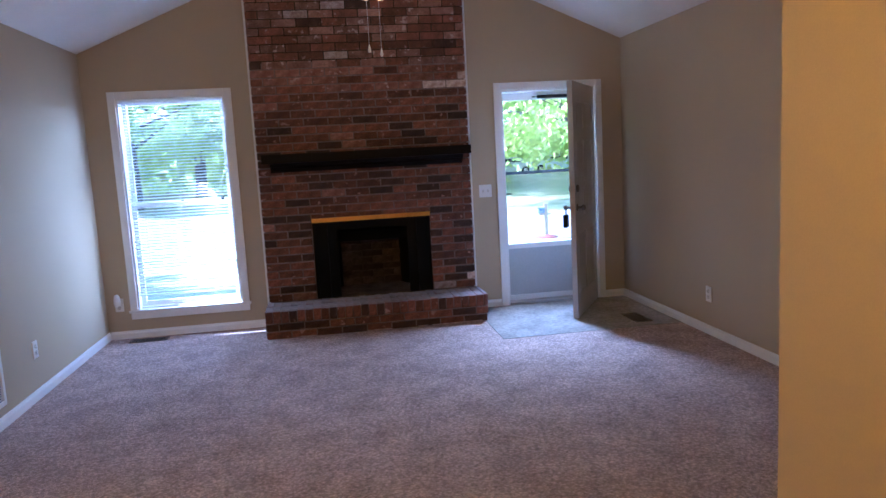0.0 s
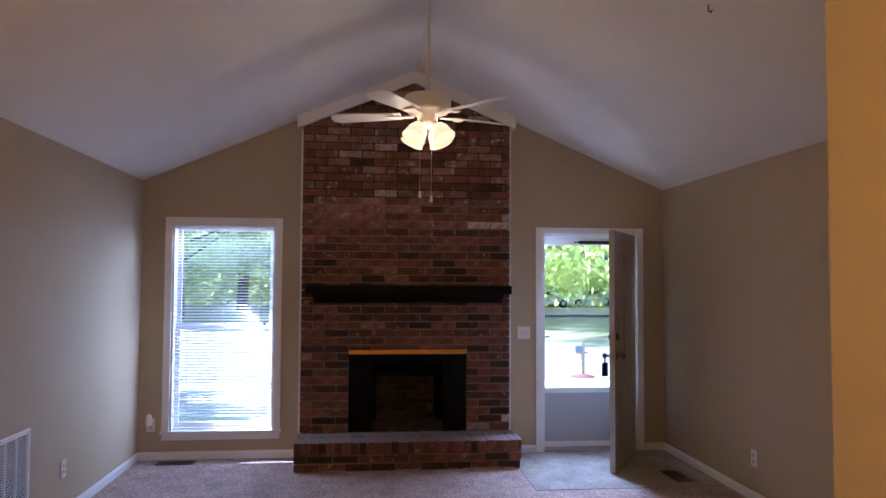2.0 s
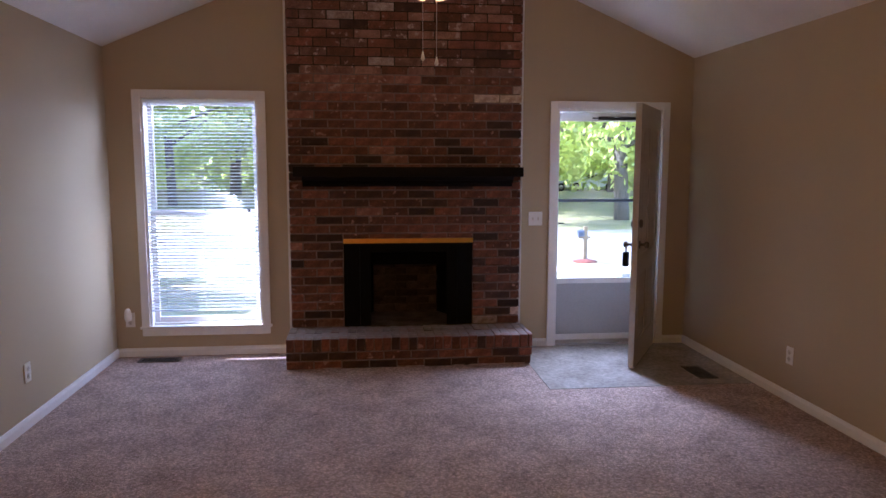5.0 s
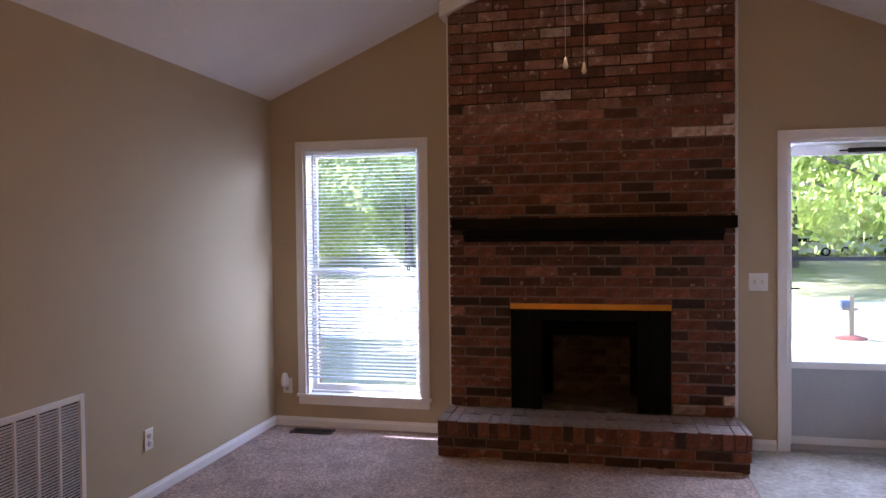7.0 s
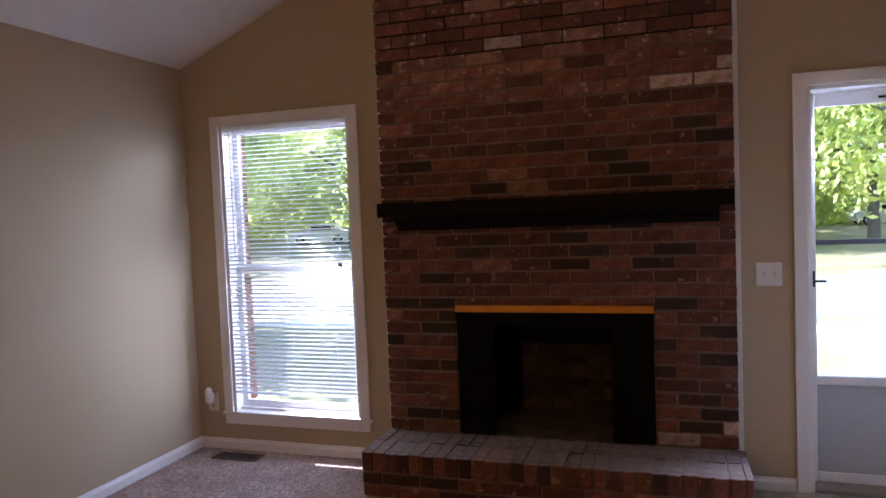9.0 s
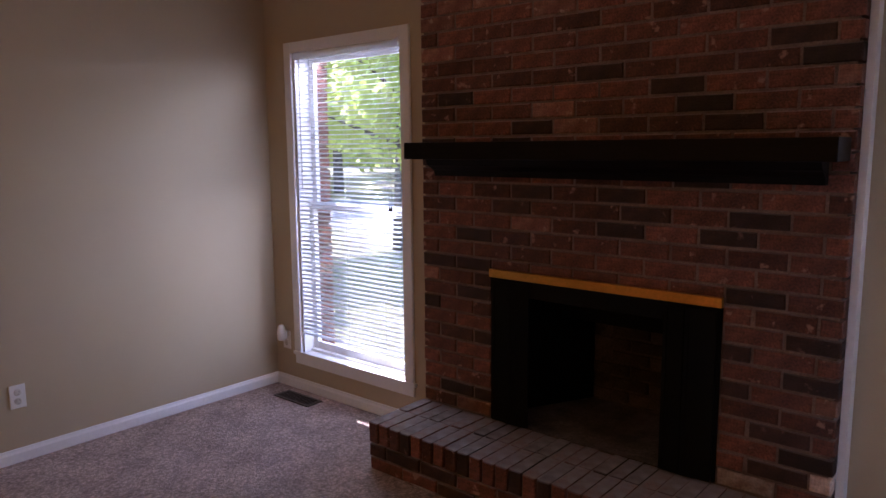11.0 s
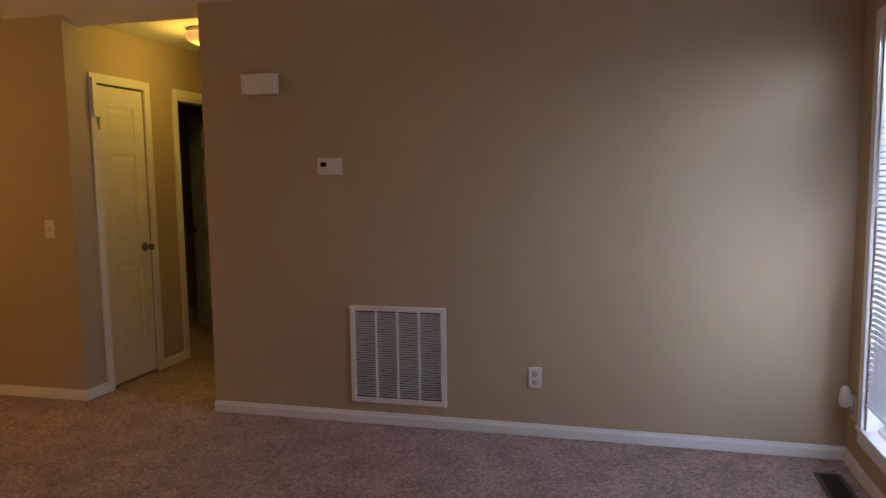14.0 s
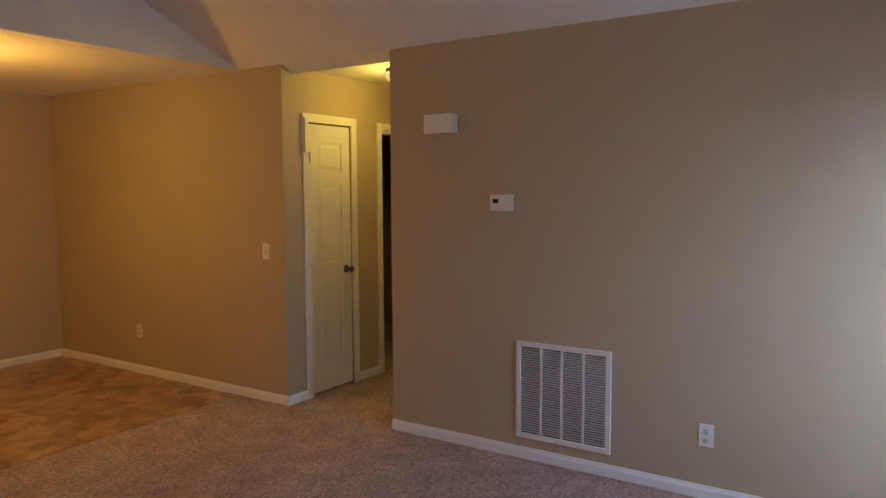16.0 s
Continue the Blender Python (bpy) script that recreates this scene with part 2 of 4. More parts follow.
def lathe(bm, profile, sides=24, m=None):
    """A turned shape from (radius, z) pairs about the z axis."""
    rings = []
    for r, z in profile:
        r = max(r, 0.0004)
        rings.append([bm.verts.new((r * math.cos(2 * math.pi * i / sides), r * math.sin(2 * math.pi * i / sides), z)) for i in range(sides)])
    faces = []
    for a, b in zip(rings, rings[1:]):
        for i in range(sides):
            j = (i + 1) % sides
            faces.append(bm.faces.new((a[i], a[j], b[j], b[i])))
    faces += [bm.faces.new(rings[0]), bm.faces.new(rings[-1])]
    for f in faces:
        f.smooth = True
    bmesh.ops.recalc_face_normals(bm, faces=faces)
    if m is not None:
        bmesh.ops.transform(bm, matrix=m, verts=[v for r in rings for v in r])


def tube(bm, a, b, r, r2=None, sides=10):
    a, b = Vector(a), Vector(b)
    q = (b - a).to_track_quat("Z", "Y").to_matrix().to_4x4()
    lathe(bm, [(r, 0), (r if r2 is None else r2, (b - a).length)], sides, Matrix.Translation(a) @ q)


def pale_tops(m, colour, low, high):
    """Paler patches on faces that look up, between two values of normal z."""
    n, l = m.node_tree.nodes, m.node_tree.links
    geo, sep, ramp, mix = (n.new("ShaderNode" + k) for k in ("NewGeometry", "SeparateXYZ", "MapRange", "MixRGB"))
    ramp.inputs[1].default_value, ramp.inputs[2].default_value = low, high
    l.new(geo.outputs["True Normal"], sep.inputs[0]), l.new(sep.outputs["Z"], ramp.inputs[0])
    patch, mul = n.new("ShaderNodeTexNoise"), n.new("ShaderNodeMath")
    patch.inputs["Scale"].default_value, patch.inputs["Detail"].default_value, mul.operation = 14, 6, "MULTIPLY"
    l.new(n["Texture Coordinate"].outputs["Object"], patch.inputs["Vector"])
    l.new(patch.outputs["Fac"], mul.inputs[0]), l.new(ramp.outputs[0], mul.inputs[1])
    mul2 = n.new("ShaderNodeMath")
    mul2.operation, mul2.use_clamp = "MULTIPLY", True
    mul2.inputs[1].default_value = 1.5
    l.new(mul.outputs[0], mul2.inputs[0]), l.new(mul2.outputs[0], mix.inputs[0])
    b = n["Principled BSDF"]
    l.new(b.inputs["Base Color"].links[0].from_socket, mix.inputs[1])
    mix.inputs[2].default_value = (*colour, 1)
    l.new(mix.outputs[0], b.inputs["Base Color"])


def chips(m, colour, amount):
    """Pale scuffs and chipped spots scattered over a brick's face."""
    n, l = m.node_tree.nodes, m.node_tree.links
    spot, ramp, mix = (n.new("ShaderNode" + k) for k in ("TexNoise", "MapRange", "MixRGB"))
    spot.inputs["Scale"].default_value, spot.inputs["Detail"].default_value, spot.inputs["Roughness"].default_value = 17, 4, 0.55
    geo = n.new("ShaderNodeNewGeometry")
    l.new(geo.outputs["Position"], spot.inputs["Vector"])
    ramp.inputs[1].default_value, ramp.inputs[2].default_value = 0.68 - amount, 0.74 - amount
    l.new(spot.outputs["Fac"], ramp.inputs[0]), l.new(ramp.outputs[0], mix.inputs[0])
    b = n["Principled BSDF"]
    l.new(b.inputs["Base Color"].links[0].from_socket, mix.inputs[1])
    mix.inputs[2].default_value = (*colour, 1)
    l.new(mix.outputs[0], b.inputs["Base Color"])


chips(BRICK, (0.36, 0.21, 0.15), 0.06)
chips(UPPERB, (0.36, 0.23, 0.18), 0.06)
chips(UPPERT, (0.46, 0.34, 0.28), 0.09)
chips(TANB, (0.46, 0.33, 0.26), 0.08)
chips(DARKB, (0.16, 0.09, 0.07), 0.02)
# paler grey on the upward faces of bricks and mortar
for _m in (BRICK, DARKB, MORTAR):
    pale_tops(_m, (0.33, 0.29, 0.28), 0.5, 0.95)


def part(name, bm, material, parent=None, label="", kind=""):
    me = bpy.data.meshes.new(name)
    bm.to_mesh(me)
    bm.free()
    me.materials.append(material)
    ob = new(name, me)
    ob.parent = parent
    return tagged(ob, label, kind=kind)


def boxes(name, material, parent, *dims, bevel=0.0, label="", kind=""):
    bm = bmesh.new()
    for d in dims:
        box(bm, *d, bevel=bevel)
    return part(name, bm, material, parent, label, kind)


def thing(name, where, label, category, group=""):
    ob = new(name)
    ob.location = where
    return tagged(ob, label, category, group)


def roof(x):
    return EAVE + (RIDGE - EAVE) * (1 - abs(x - RIDGE_X) / RIDGE_X)


# ---- the structure ----
WIN = (0.262, 1.15, 0.245, 2.06)
DOOR = (3.585, 4.49, 0.0, 2.01)
FIRE = (1.815, 2.857, 0.245, 0.945)


def gable(name, y0, y1, holes, base=0.0):
    """A wall across the room under the vault, with openings (x0, x1, z0, z1)."""
    bm = bmesh.new()
    cuts = sorted({-0.12, W + 0.12, RIDGE_X, 0.0, W} | {x for h in holes for x in h[:2]})
    for a, b in zip(cuts, cuts[1:]):
        hs = sorted((h for h in holes if h[0] <= a and h[1] >= b), key=lambda h: h[2])
        z = base
        for h in hs:
            if h[2] > z:
                box(bm, a, b, y0, y1, z, h[2])
            z = h[3]
        prism(bm, [(a, z), (b, z), (b, roof(b)), (a, roof(a))], "xz", y0, y1)
    return part(name, bm, WALL, kind="structure")


gable("wall_north", 0.0, 0.14, [WIN, DOOR, (FIRE[0], FIRE[1], 0.15, FIRE[3])])
boxes("wall_east", WALL, None, (W, W + 0.12, YG, 0, 0, EAVE), kind="structure")
boxes("wall_west", WALL, None, (-0.12, 0, HALL_N, 0, 0, EAVE), kind="structure")
boxes("wall_hall_north", WALL, None, (-3.2, -0.12, HALL_N, HALL_N + 0.12, 0, EAVE), kind="structure")
CLOSET = (-0.73, -0.25)
BED = (-1.88, -1.12)
boxes("wall_hall_south", WALL, None, (CLOSET[1], 0, HALL_S - 0.12, HALL_S, 0, EAVE), (CLOSET[0], CLOSET[1], HALL_S - 0.12, HALL_S, 2.06, EAVE),
      (BED[1], CLOSET[0], HALL_S - 0.12, HALL_S, 0, EAVE), (BED[0], BED[1], HALL_S - 0.12, HALL_S, 2.05, EAVE),
      (-3.2, BED[0], HALL_S - 0.12, HALL_S, 0, EAVE), kind="structure")
boxes("wall_hall_west", WALL, None, (-3.32, -3.2, -8.0, HALL_N + 0.12, 0, EAVE), kind="structure")
boxes("wall_dining_west", WALL, None, (-0.12, 0, YS, HALL_S - 0.12, 0, EAVE), kind="structure")
boxes("wall_dining_south", WALL, None, (-0.12, XP + 0.12, YS - 0.12, YS, 0, EAVE), kind="structure")
boxes("wall_dining_east", WALL, None, (XP, XP + 0.12, YS, YG, 0, EAVE), kind="structure")
boxes("wall_living_south", WALL, None, (XP + 0.12, W + 0.12, YG - 0.12, YG, 0, EAVE), kind="structure")
boxes("wall_bedroom_south", WALL, None, (-3.2, -0.12, YS - 0.12, YS, 0, EAVE), kind="structure")
gable("wall_gable_south", YG - 0.12, YG, [], base=EAVE + 0.001).data.materials[0] = CEIL

bm = bmesh.new()
T = 0.14
prism(bm, [(-0.12, roof(-0.12)), (RIDGE_X, RIDGE), (W + 0.12, roof(W + 0.12)), (W + 0.12, roof(W + 0.12) + T), (RIDGE_X, RIDGE + T), (-0.12, roof(-0.12) + T)], "xz", YG - 0.12, 0.14)
part("ceiling", bm, CEIL, kind="structure")
# added unseen eave, shallow to admit sun at the window, deep to block it elsewhere
boxes("sun_block_eave", TRIM, None, (-0.7, 1.6, 0.25, 0.55, 2.30, 2.42), (1.6, W + 0.7, 0.25, 1.15, 2.30, 2.42), kind="structure")
boxes("ceiling_dining", CEIL, None, (-0.12, XP + 0.12, YS - 0.12, YG - 0.12, EAVE, EAVE + 0.12), kind="structure")
boxes("ceiling_hall", CEIL, None, (-3.32, -0.12, -8.12, HALL_N + 0.12, EAVE, EAVE + 0.12), (-0.12, 0, HALL_S, HALL_N, EAVE - 0.002, EAVE + 0.02), kind="structure")
boxes("floor", CARPET, None, (-3.32, W + 0.12, -8.12, 0.0, -0.12, 0), kind="structure")
boxes("floor_entry", ENTRYV, None, (3.25, W, -1.17, 0.0, 0.0, 0.004), kind="structure")
boxes("floor_dining", VINYL, None, (0.0, XP, YS, -4.97, 0.0, 0.004), kind="structure")


def skirting(name, x0, y0, x1, y1, nx, ny):
    """A skirting board along a wall; (nx, ny) points into the room."""
    h, t = 0.068, 0.014
    run = Vector((x1 - x0, y1 - y0, 0))
    bm = bmesh.new()
    prism(bm, [(0, 0), (t, 0), (t, h - 0.022), (t * 0.6, h - 0.01), (t * 0.45, h), (0, h)], "yz", 0, run.length)
    m = Matrix(((run.x / run.length, nx, 0, x0), (run.y / run.length, ny, 0, y0), (0, 0, 1, 0.004), (0, 0, 0, 1)))
    bmesh.ops.transform(bm, matrix=m, verts=bm.verts)
    bmesh.ops.recalc_face_normals(bm, faces=bm.faces)
    return part(name, bm, TRIM, kind="structure")


BR0, BR1 = 1.395, 3.25
skirting("baseboard", 0, HALL_N, 0, 0, 1, 0)
skirting("baseboard", 0.014, 0, BR0 - 0.02, 0, 0, -1)
skirting("baseboard", BR1 + 0.03, 0, 3.52, 0, 0, -1)
skirting("baseboard", 4.555, 0, W - 0.014, 0, 0, -1)
skirting("baseboard", W, YG, W, 0, -1, 0)
skirting("baseboard", 0, HALL_N, -3.2, HALL_N, 0, -1)
skirting("baseboard", 0, YS, 0, HALL_S, 1, 0)
skirting("baseboard", 0.014, YS, XP - 0.014, YS, 0, 1)
skirting("baseboard", XP, YS, XP, YG, -1, 0)
skirting("baseboard", XP, YG, W - 0.014, YG, 0, 1)
skirting("baseboard", 0.014, HALL_S, -0.19, HALL_S, 0, 1)
skirting("baseboard", -0.79, HALL_S, -1.06, HALL_S, 0, 1)
skirting("baseboard", -3.2, YS, -0.12, YS, 0, 1)


def casing(name, x0, x1, z0, z1, y, side, w=0.062, t=0.016, sill=False):
    """Trim round an opening in a wall that runs along x."""
    ya, yb = sorted((y, y + side * t))
    parts = [(x0 - w, x0, ya, yb, z0, z1 + w), (x1, x1 + w, ya, yb, z0, z1 + w), (x0, x1, ya, yb, z1, z1 + w)]
    return boxes(name, TRIM, None, *parts, bevel=0.004, kind="structure")


# ---- window ----
def window():
    x0, x1, z0, z1 = WIN
    root = tagged(new("window_1"), "tall white double-hung window with clear panes and white trim", "window", kind="structure")
    casing("trim", x0, x1, z0 + 0.005, z1, 0, -1).parent = root
    boxes("sill", TRIM, root, (x0 - 0.075, x1 + 0.075, -0.018, 0.05, z0 - 0.018, z0 + 0.004), bevel=0.004)
    boxes("apron", TRIM, root, (x0 - 0.06, x1 + 0.06, -0.011, -0.001, z0 - 0.075, z0 - 0.019), bevel=0.003)
    bm = bmesh.new()
    for d in ((x0, x0 + 0.018, 0.002, 0.14, z0, z1), (x1 - 0.018, x1, 0.002, 0.14, z0, z1), (x0 + 0.018, x1 - 0.018, 0.002, 0.14, z1 - 0.018, z1), (x0 + 0.018, x1 - 0.018, 0.05, 0.14, z0, z0 + 0.02)):
        box(bm, *d)
    part("window_frame", bm, TRIM, root)
    mid = 1.155
    for name, a, b, y in (("lower_sash", z0 + 0.02, mid + 0.018, 0.075), ("upper_sash", mid - 0.018, z1 - 0.018, 0.106)):
        s = 0.04
        xa, xb = x0 + 0.018, x1 - 0.018
        sash = boxes(name, TRIM, root, (xa, xa + s, y, y + 0.028, a, b), (xb - s, xb, y, y + 0.028, a, b), (xa + s, xb - s, y, y + 0.028, b - 0.034, b), (xa + s, xb - s, y, y + 0.028, a, a + 0.045), bevel=0.003)
        g = boxes("pane", glass, sash, (xa + s, xb - s, y + 0.012, y + 0.016, a + 0.045, b - 0.034))
        g.visible_shadow = False
    boxes("sash_lock", DARKM, root, (0.69, 0.72, 0.085, 0.1, mid + 0.018, mid + 0.03))


window()


def blind():
    x0, x1, z0, z1 = WIN
    x0, x1 = x0 + 0.022, x1 - 0.022
    root = thing("mini_blind", (x0, 0.004, z1 - 0.04), "white vinyl mini blind lowered over the tall window, slats open", "blind")
    o = Vector(root.location)
    boxes("headrail", SLAT, root, (0, x1 - x0, -0.014, 0.014, 0, 0.026), bevel=0.003)
    bm = bmesh.new()
    n, wdt = 5, 0.025
    tilt = radians(-17)
    ring = []
    for i in range(n):
        u = (i / (n - 1) - 0.5) * wdt
        arch = 0.0022 * (1 - (2 * u / wdt) ** 2)
        y, z = u * math.cos(tilt) - arch * math.sin(tilt), -u * math.sin(tilt) + arch * math.cos(tilt)
        ring.append((bm.verts.new((0.002, y, z)), bm.verts.new((x1 - x0 - 0.002, y, z))))
    for a, b in zip(ring, ring[1:]):
        bm.faces.new((a[0], b[0], b[1], a[1])).smooth = True
    bmesh.ops.solidify(bm, geom=bm.faces[:], thickness=0.0006)
    first = part("slat", bm, SLAT, root)
    pitch = 0.0262
    count = int((z1 - 0.05 - z0 - 0.115) / pitch)
    first.location = (0, 0, -pitch * 0.7)
    for i in range(1, count):
        s = first.copy()
        scene.collection.objects.link(s)
        s.location = (0, 0, -pitch * (i + 0.7))
    low = -pitch * (count + 0.5)
    boxes("bottom_rail", SLAT, root, (0, x1 - x0, -0.012, 0.012, low - 0.014, low), bevel=0.003)
    for x in (0.12, (x1 - x0) / 2, x1 - x0 - 0.12):
        bm = bmesh.new()
        tube(bm, (x, -0.013, 0), (x, -0.013, low), 0.0007, sides=5)
        tube(bm, (x, 0.013, 0), (x, 0.013, low), 0.0007, sides=5)
        part("ladder_cord", bm, WHITE, root)
    bm = bmesh.new()
    for dx in (0, 0.014):
        tube(bm, (x1 - x0 - 0.07 + dx, -0.02, 0), (x1 - x0 - 0.07 + dx, -0.02, -0.82), 0.001, sides=5)
    cord = part("lift_cord", bm, WHITE, root)
    bm = bmesh.new()
    for dx in (0, 0.014):
        lathe(bm, [(0.002, 0.03), (0.006, 0.012), (0.008, 0)], 10, pose(x1 - x0 - 0.07 + dx, -0.02, -0.85))
    part("tassel", bm, DARKM, cord, "dark cord tassels")
    bm = bmesh.new()
    tube(bm, (0.06, -0.022, 0), (0.06, -0.026, -0.75), 0.004, sides=6)
    part("tilt_wand", bm, WHITE, root)


blind()


# ---- entry door ----
def knob(bm, m, r=0.026):
    lathe(bm, [(0.032, 0), (0.032, 0.006), (0.012, 0.01), (0.011, 0.035), (r * 0.8, 0.042), (r, 0.055), (r * 0.85, 0.068), (r * 0.3, 0.073)], 20, m)


def panel_leaf(w, h, thick, cols, rows, origin=(0, 0)):
    """A door leaf in x from 0 to w with pressed panels on both faces. rows: pairs of z; cols: pairs of x."""
    bm = bmesh.new()
    t, r = thick / 2, 0.007
    box(bm, 0, w, -t + r, t - r, 0, h)
    xs = [0] + [v for c in cols for v in c] + [w]
    zs = [0] + [v for c in rows for v in c] + [h]
    for s in (-1, 1):
        ya, yb = sorted((s * (t - r), s * t))
        for i in range(0, len(xs), 2):
            box(bm, xs[i], xs[i + 1], ya, yb, 0, h)
        for a, b in cols:
            for i in range(0, len(zs), 2):
                box(bm, a, b, ya, yb, zs[i], zs[i + 1])
            for c, d in rows:
                g = 0.028
                v = [bm.verts.new(p) for p in ((a + g * 0.6, ya if s > 0 else yb, c + g * 0.6), (b - g * 0.6, ya if s > 0 else yb, c + g * 0.6), (b - g * 0.6, ya if s > 0 else yb, d - g * 0.6), (a + g * 0.6, ya if s > 0 else yb, d - g * 0.6),
                                               (a + g * 1.5, (yb - 0.001) if s > 0 else (ya + 0.001), c + g * 1.5), (b - g * 1.5, (yb - 0.001) if s > 0 else (ya + 0.001), c + g * 1.5), (b - g * 1.5, (yb - 0.001) if s > 0 else (ya + 0.001), d - g * 1.5), (a + g * 1.5, (yb - 0.001) if s > 0 else (ya + 0.001), d - g * 1.5))]
                fs = [bm.faces.new((v[4], v[5], v[6], v[7]))] + [bm.faces.new((v[k], v[(k + 1) % 4], v[(k + 1) % 4 + 4], v[k + 4])) for k in range(4)]
                bmesh.ops.recalc_face_normals(bm, faces=fs)
    return bm


def entry():
    x0, x1, z0, z1 = DOOR
    root = tagged(new("door_1"), "white entry doorway with casing and metal threshold", "door", kind="structure")
    casing("trim", x0, x1, 0.004, z1, 0, -1).parent = root
    boxes("door_frame", TRIM, root, (x0, x0 + 0.02, 0.001, 0.14, 0.0, z1), (x1 - 0.02, x1, 0.001, 0.14, 0, z1), (x0 + 0.02, x1 - 0.02, 0.001, 0.14, z1 - 0.02, z1))
    boxes("threshold", CHROME, root, (x0 + 0.02, x1 - 0.02, 0.002, 0.16, -0.02, 0.022), bevel=0.004)
    leaf_w = 0.865
    leaf = thing("entry_door", (x1 - 0.05, -0.032, 0.014), "white panelled steel entry door standing open into the room, with metal knob and deadbolt", "door")
    leaf.rotation_euler = (0, 0, radians(180 + 58))
    bm = panel_leaf(leaf_w, 1.985, 0.044, [(0.12, 0.39), (0.475, 0.745)], [(0.2, 0.72), (0.86, 1.5), (1.6, 1.82)])
    bmesh.ops.transform(bm, matrix=pose(0, 0.0, 0), verts=bm.verts)
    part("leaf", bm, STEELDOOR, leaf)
    for s in (1, -1):
        for z, n in ((0.94, "knob"), (1.1, "deadbolt")):
            bm = bmesh.new()
            m = pose(leaf_w - 0.065, s * 0.022, z, -90 * s)
            knob(bm, m) if n == "knob" else lathe(bm, [(0.032, 0), (0.032, 0.012), (0.026, 0.02), (0.02, 0.022)], 20, m)
            part(n, bm, AGED, leaf, "aged metal " + n)
    boxes("latch_plate", CHROME, leaf, (leaf_w - 0.001, leaf_w + 0.002, -0.012, 0.012, 0.9, 0.98), (leaf_w - 0.001, leaf_w + 0.002, -0.012, 0.012, 1.07, 1.13))
    lock = thing("key_lockbox", (0, 0, 0), "small black key lockbox hanging from the entry door knob", "lockbox")
    lock.matrix_basis = Matrix.Translation(leaf.location) @ Matrix.Rotation(leaf.rotation_euler.z, 4, "Z") @ pose(leaf_w - 0.065, -0.075, 0.93)
    boxes("body", BLACK, lock, (-0.03, 0.03, -0.02, 0.02, -0.16, -0.05), bevel=0.005)
    bm = bmesh.new()
    for sx in (-0.02, 0.02):
        tube(bm, (sx, 0, -0.06), (sx, 0, 0.0), 0.004)
    tube(bm, (-0.02, 0, 0.0), (0, 0, 0.018), 0.004), tube(bm, (0, 0, 0.018), (0.02, 0, 0.0), 0.004)
    part("shackle", bm, CHROME, lock)
    for z in (0.2, 1.0, 1.75):
        bm = bmesh.new()
        tube(bm, (-0.016, 0.0, z), (-0.016, 0.0, z + 0.095), 0.008)
        box(bm, -0.012, 0.0, -0.018, 0.018, z, z + 0.03), box(bm, -0.012, 0.0, -0.018, 0.018, z + 0.065, z + 0.095)
        tube(bm, (-0.016, 0.0, z + 0.015), (-0.05, -0.012, z + 0.015), 0.006), tube(bm, (-0.016, 0.0, z + 0.08), (-0.05, -0.012, z + 0.08), 0.006)
        part("hinge", bm, AGED, leaf)
    # storm door
    st = thing("storm_door", (x0 + 0.02, 0.12, 0.022), "white aluminium storm door with a tall glass pane and solid kick panel, shut in the entry", "door")
    w, h = x1 - x0 - 0.04, z1 - 0.044
    f = 0.035
    boxes("frame", TRIM, st, (0, f, 0, 0.03, 0, h), (w - f, w, 0, 0.03, 0, h), (f, w - f, 0, 0.03, h - 0.07, h), (f, w - f, 0, 0.03, 0, 0.05), (f, w - f, 0, 0.03, 0.5, 0.545), bevel=0.003)
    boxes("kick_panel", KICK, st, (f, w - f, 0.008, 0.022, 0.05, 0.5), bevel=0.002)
    boxes("mid_rail", RAILM, st, (f, w - f, 0.004, 0.026, 1.21, 1.235), bevel=0.002, label="grey metal rail between the upper and lower pane")
    for a, b in ((0.545, 1.21), (1.235, h - 0.07)):
        boxes("pane", glass, st, (f, w - f, 0.013, 0.017, a, b)).visible_shadow = False
    bm = bmesh.new()
    tube(bm, (w * 0.42, -0.02, h - 0.045), (w - 0.08, -0.02, h - 0.045), 0.016)
    tube(bm, (w * 0.42, -0.02, h - 0.045), (w * 0.36, -0.02, h - 0.045), 0.006)
    part("closer", bm, DARKM, st, "black pneumatic door closer")
    bm = bmesh.new()
    box(bm, 0.008, 0.028, -0.012, 0.0, 1.0, 1.08, bevel=0.002)
    tube(bm, (0.018, -0.03, 1.03), (0.075, -0.03, 1.03), 0.006)
    tube(bm, (0.018, -0.03, 1.03), (0.018, -0.004, 1.03), 0.006)
    part("handle", bm, DARKM, st, "small dark lever handle")
    return leaf


entry()


# ---- fireplace ----
def brick_mesh(name, length, height, depth, seed):
    rnd = random.Random(seed)
    bm = bmesh.new()
    box(bm, 0, length, 0, depth, 0, height)
    j = 0.0016
    for v in bm.verts:
        v.co += Vector((rnd.uniform(-j, j), rnd.uniform(-j, j), rnd.uniform(-j, j)))
    bmesh.ops.bevel(bm, geom=[e for e in bm.edges if all(v.co.y < depth / 2 for v in e.verts)], offset=0.004, segments=1, affect="EDGES")
    me = bpy.data.meshes.new(name)
    bm.to_mesh(me)
    bm.free()
    return me


COURSE, STEP, JOINT, BTHICK = 0.0692, 0.2102, 0.010, 0.1
FACE = -0.125


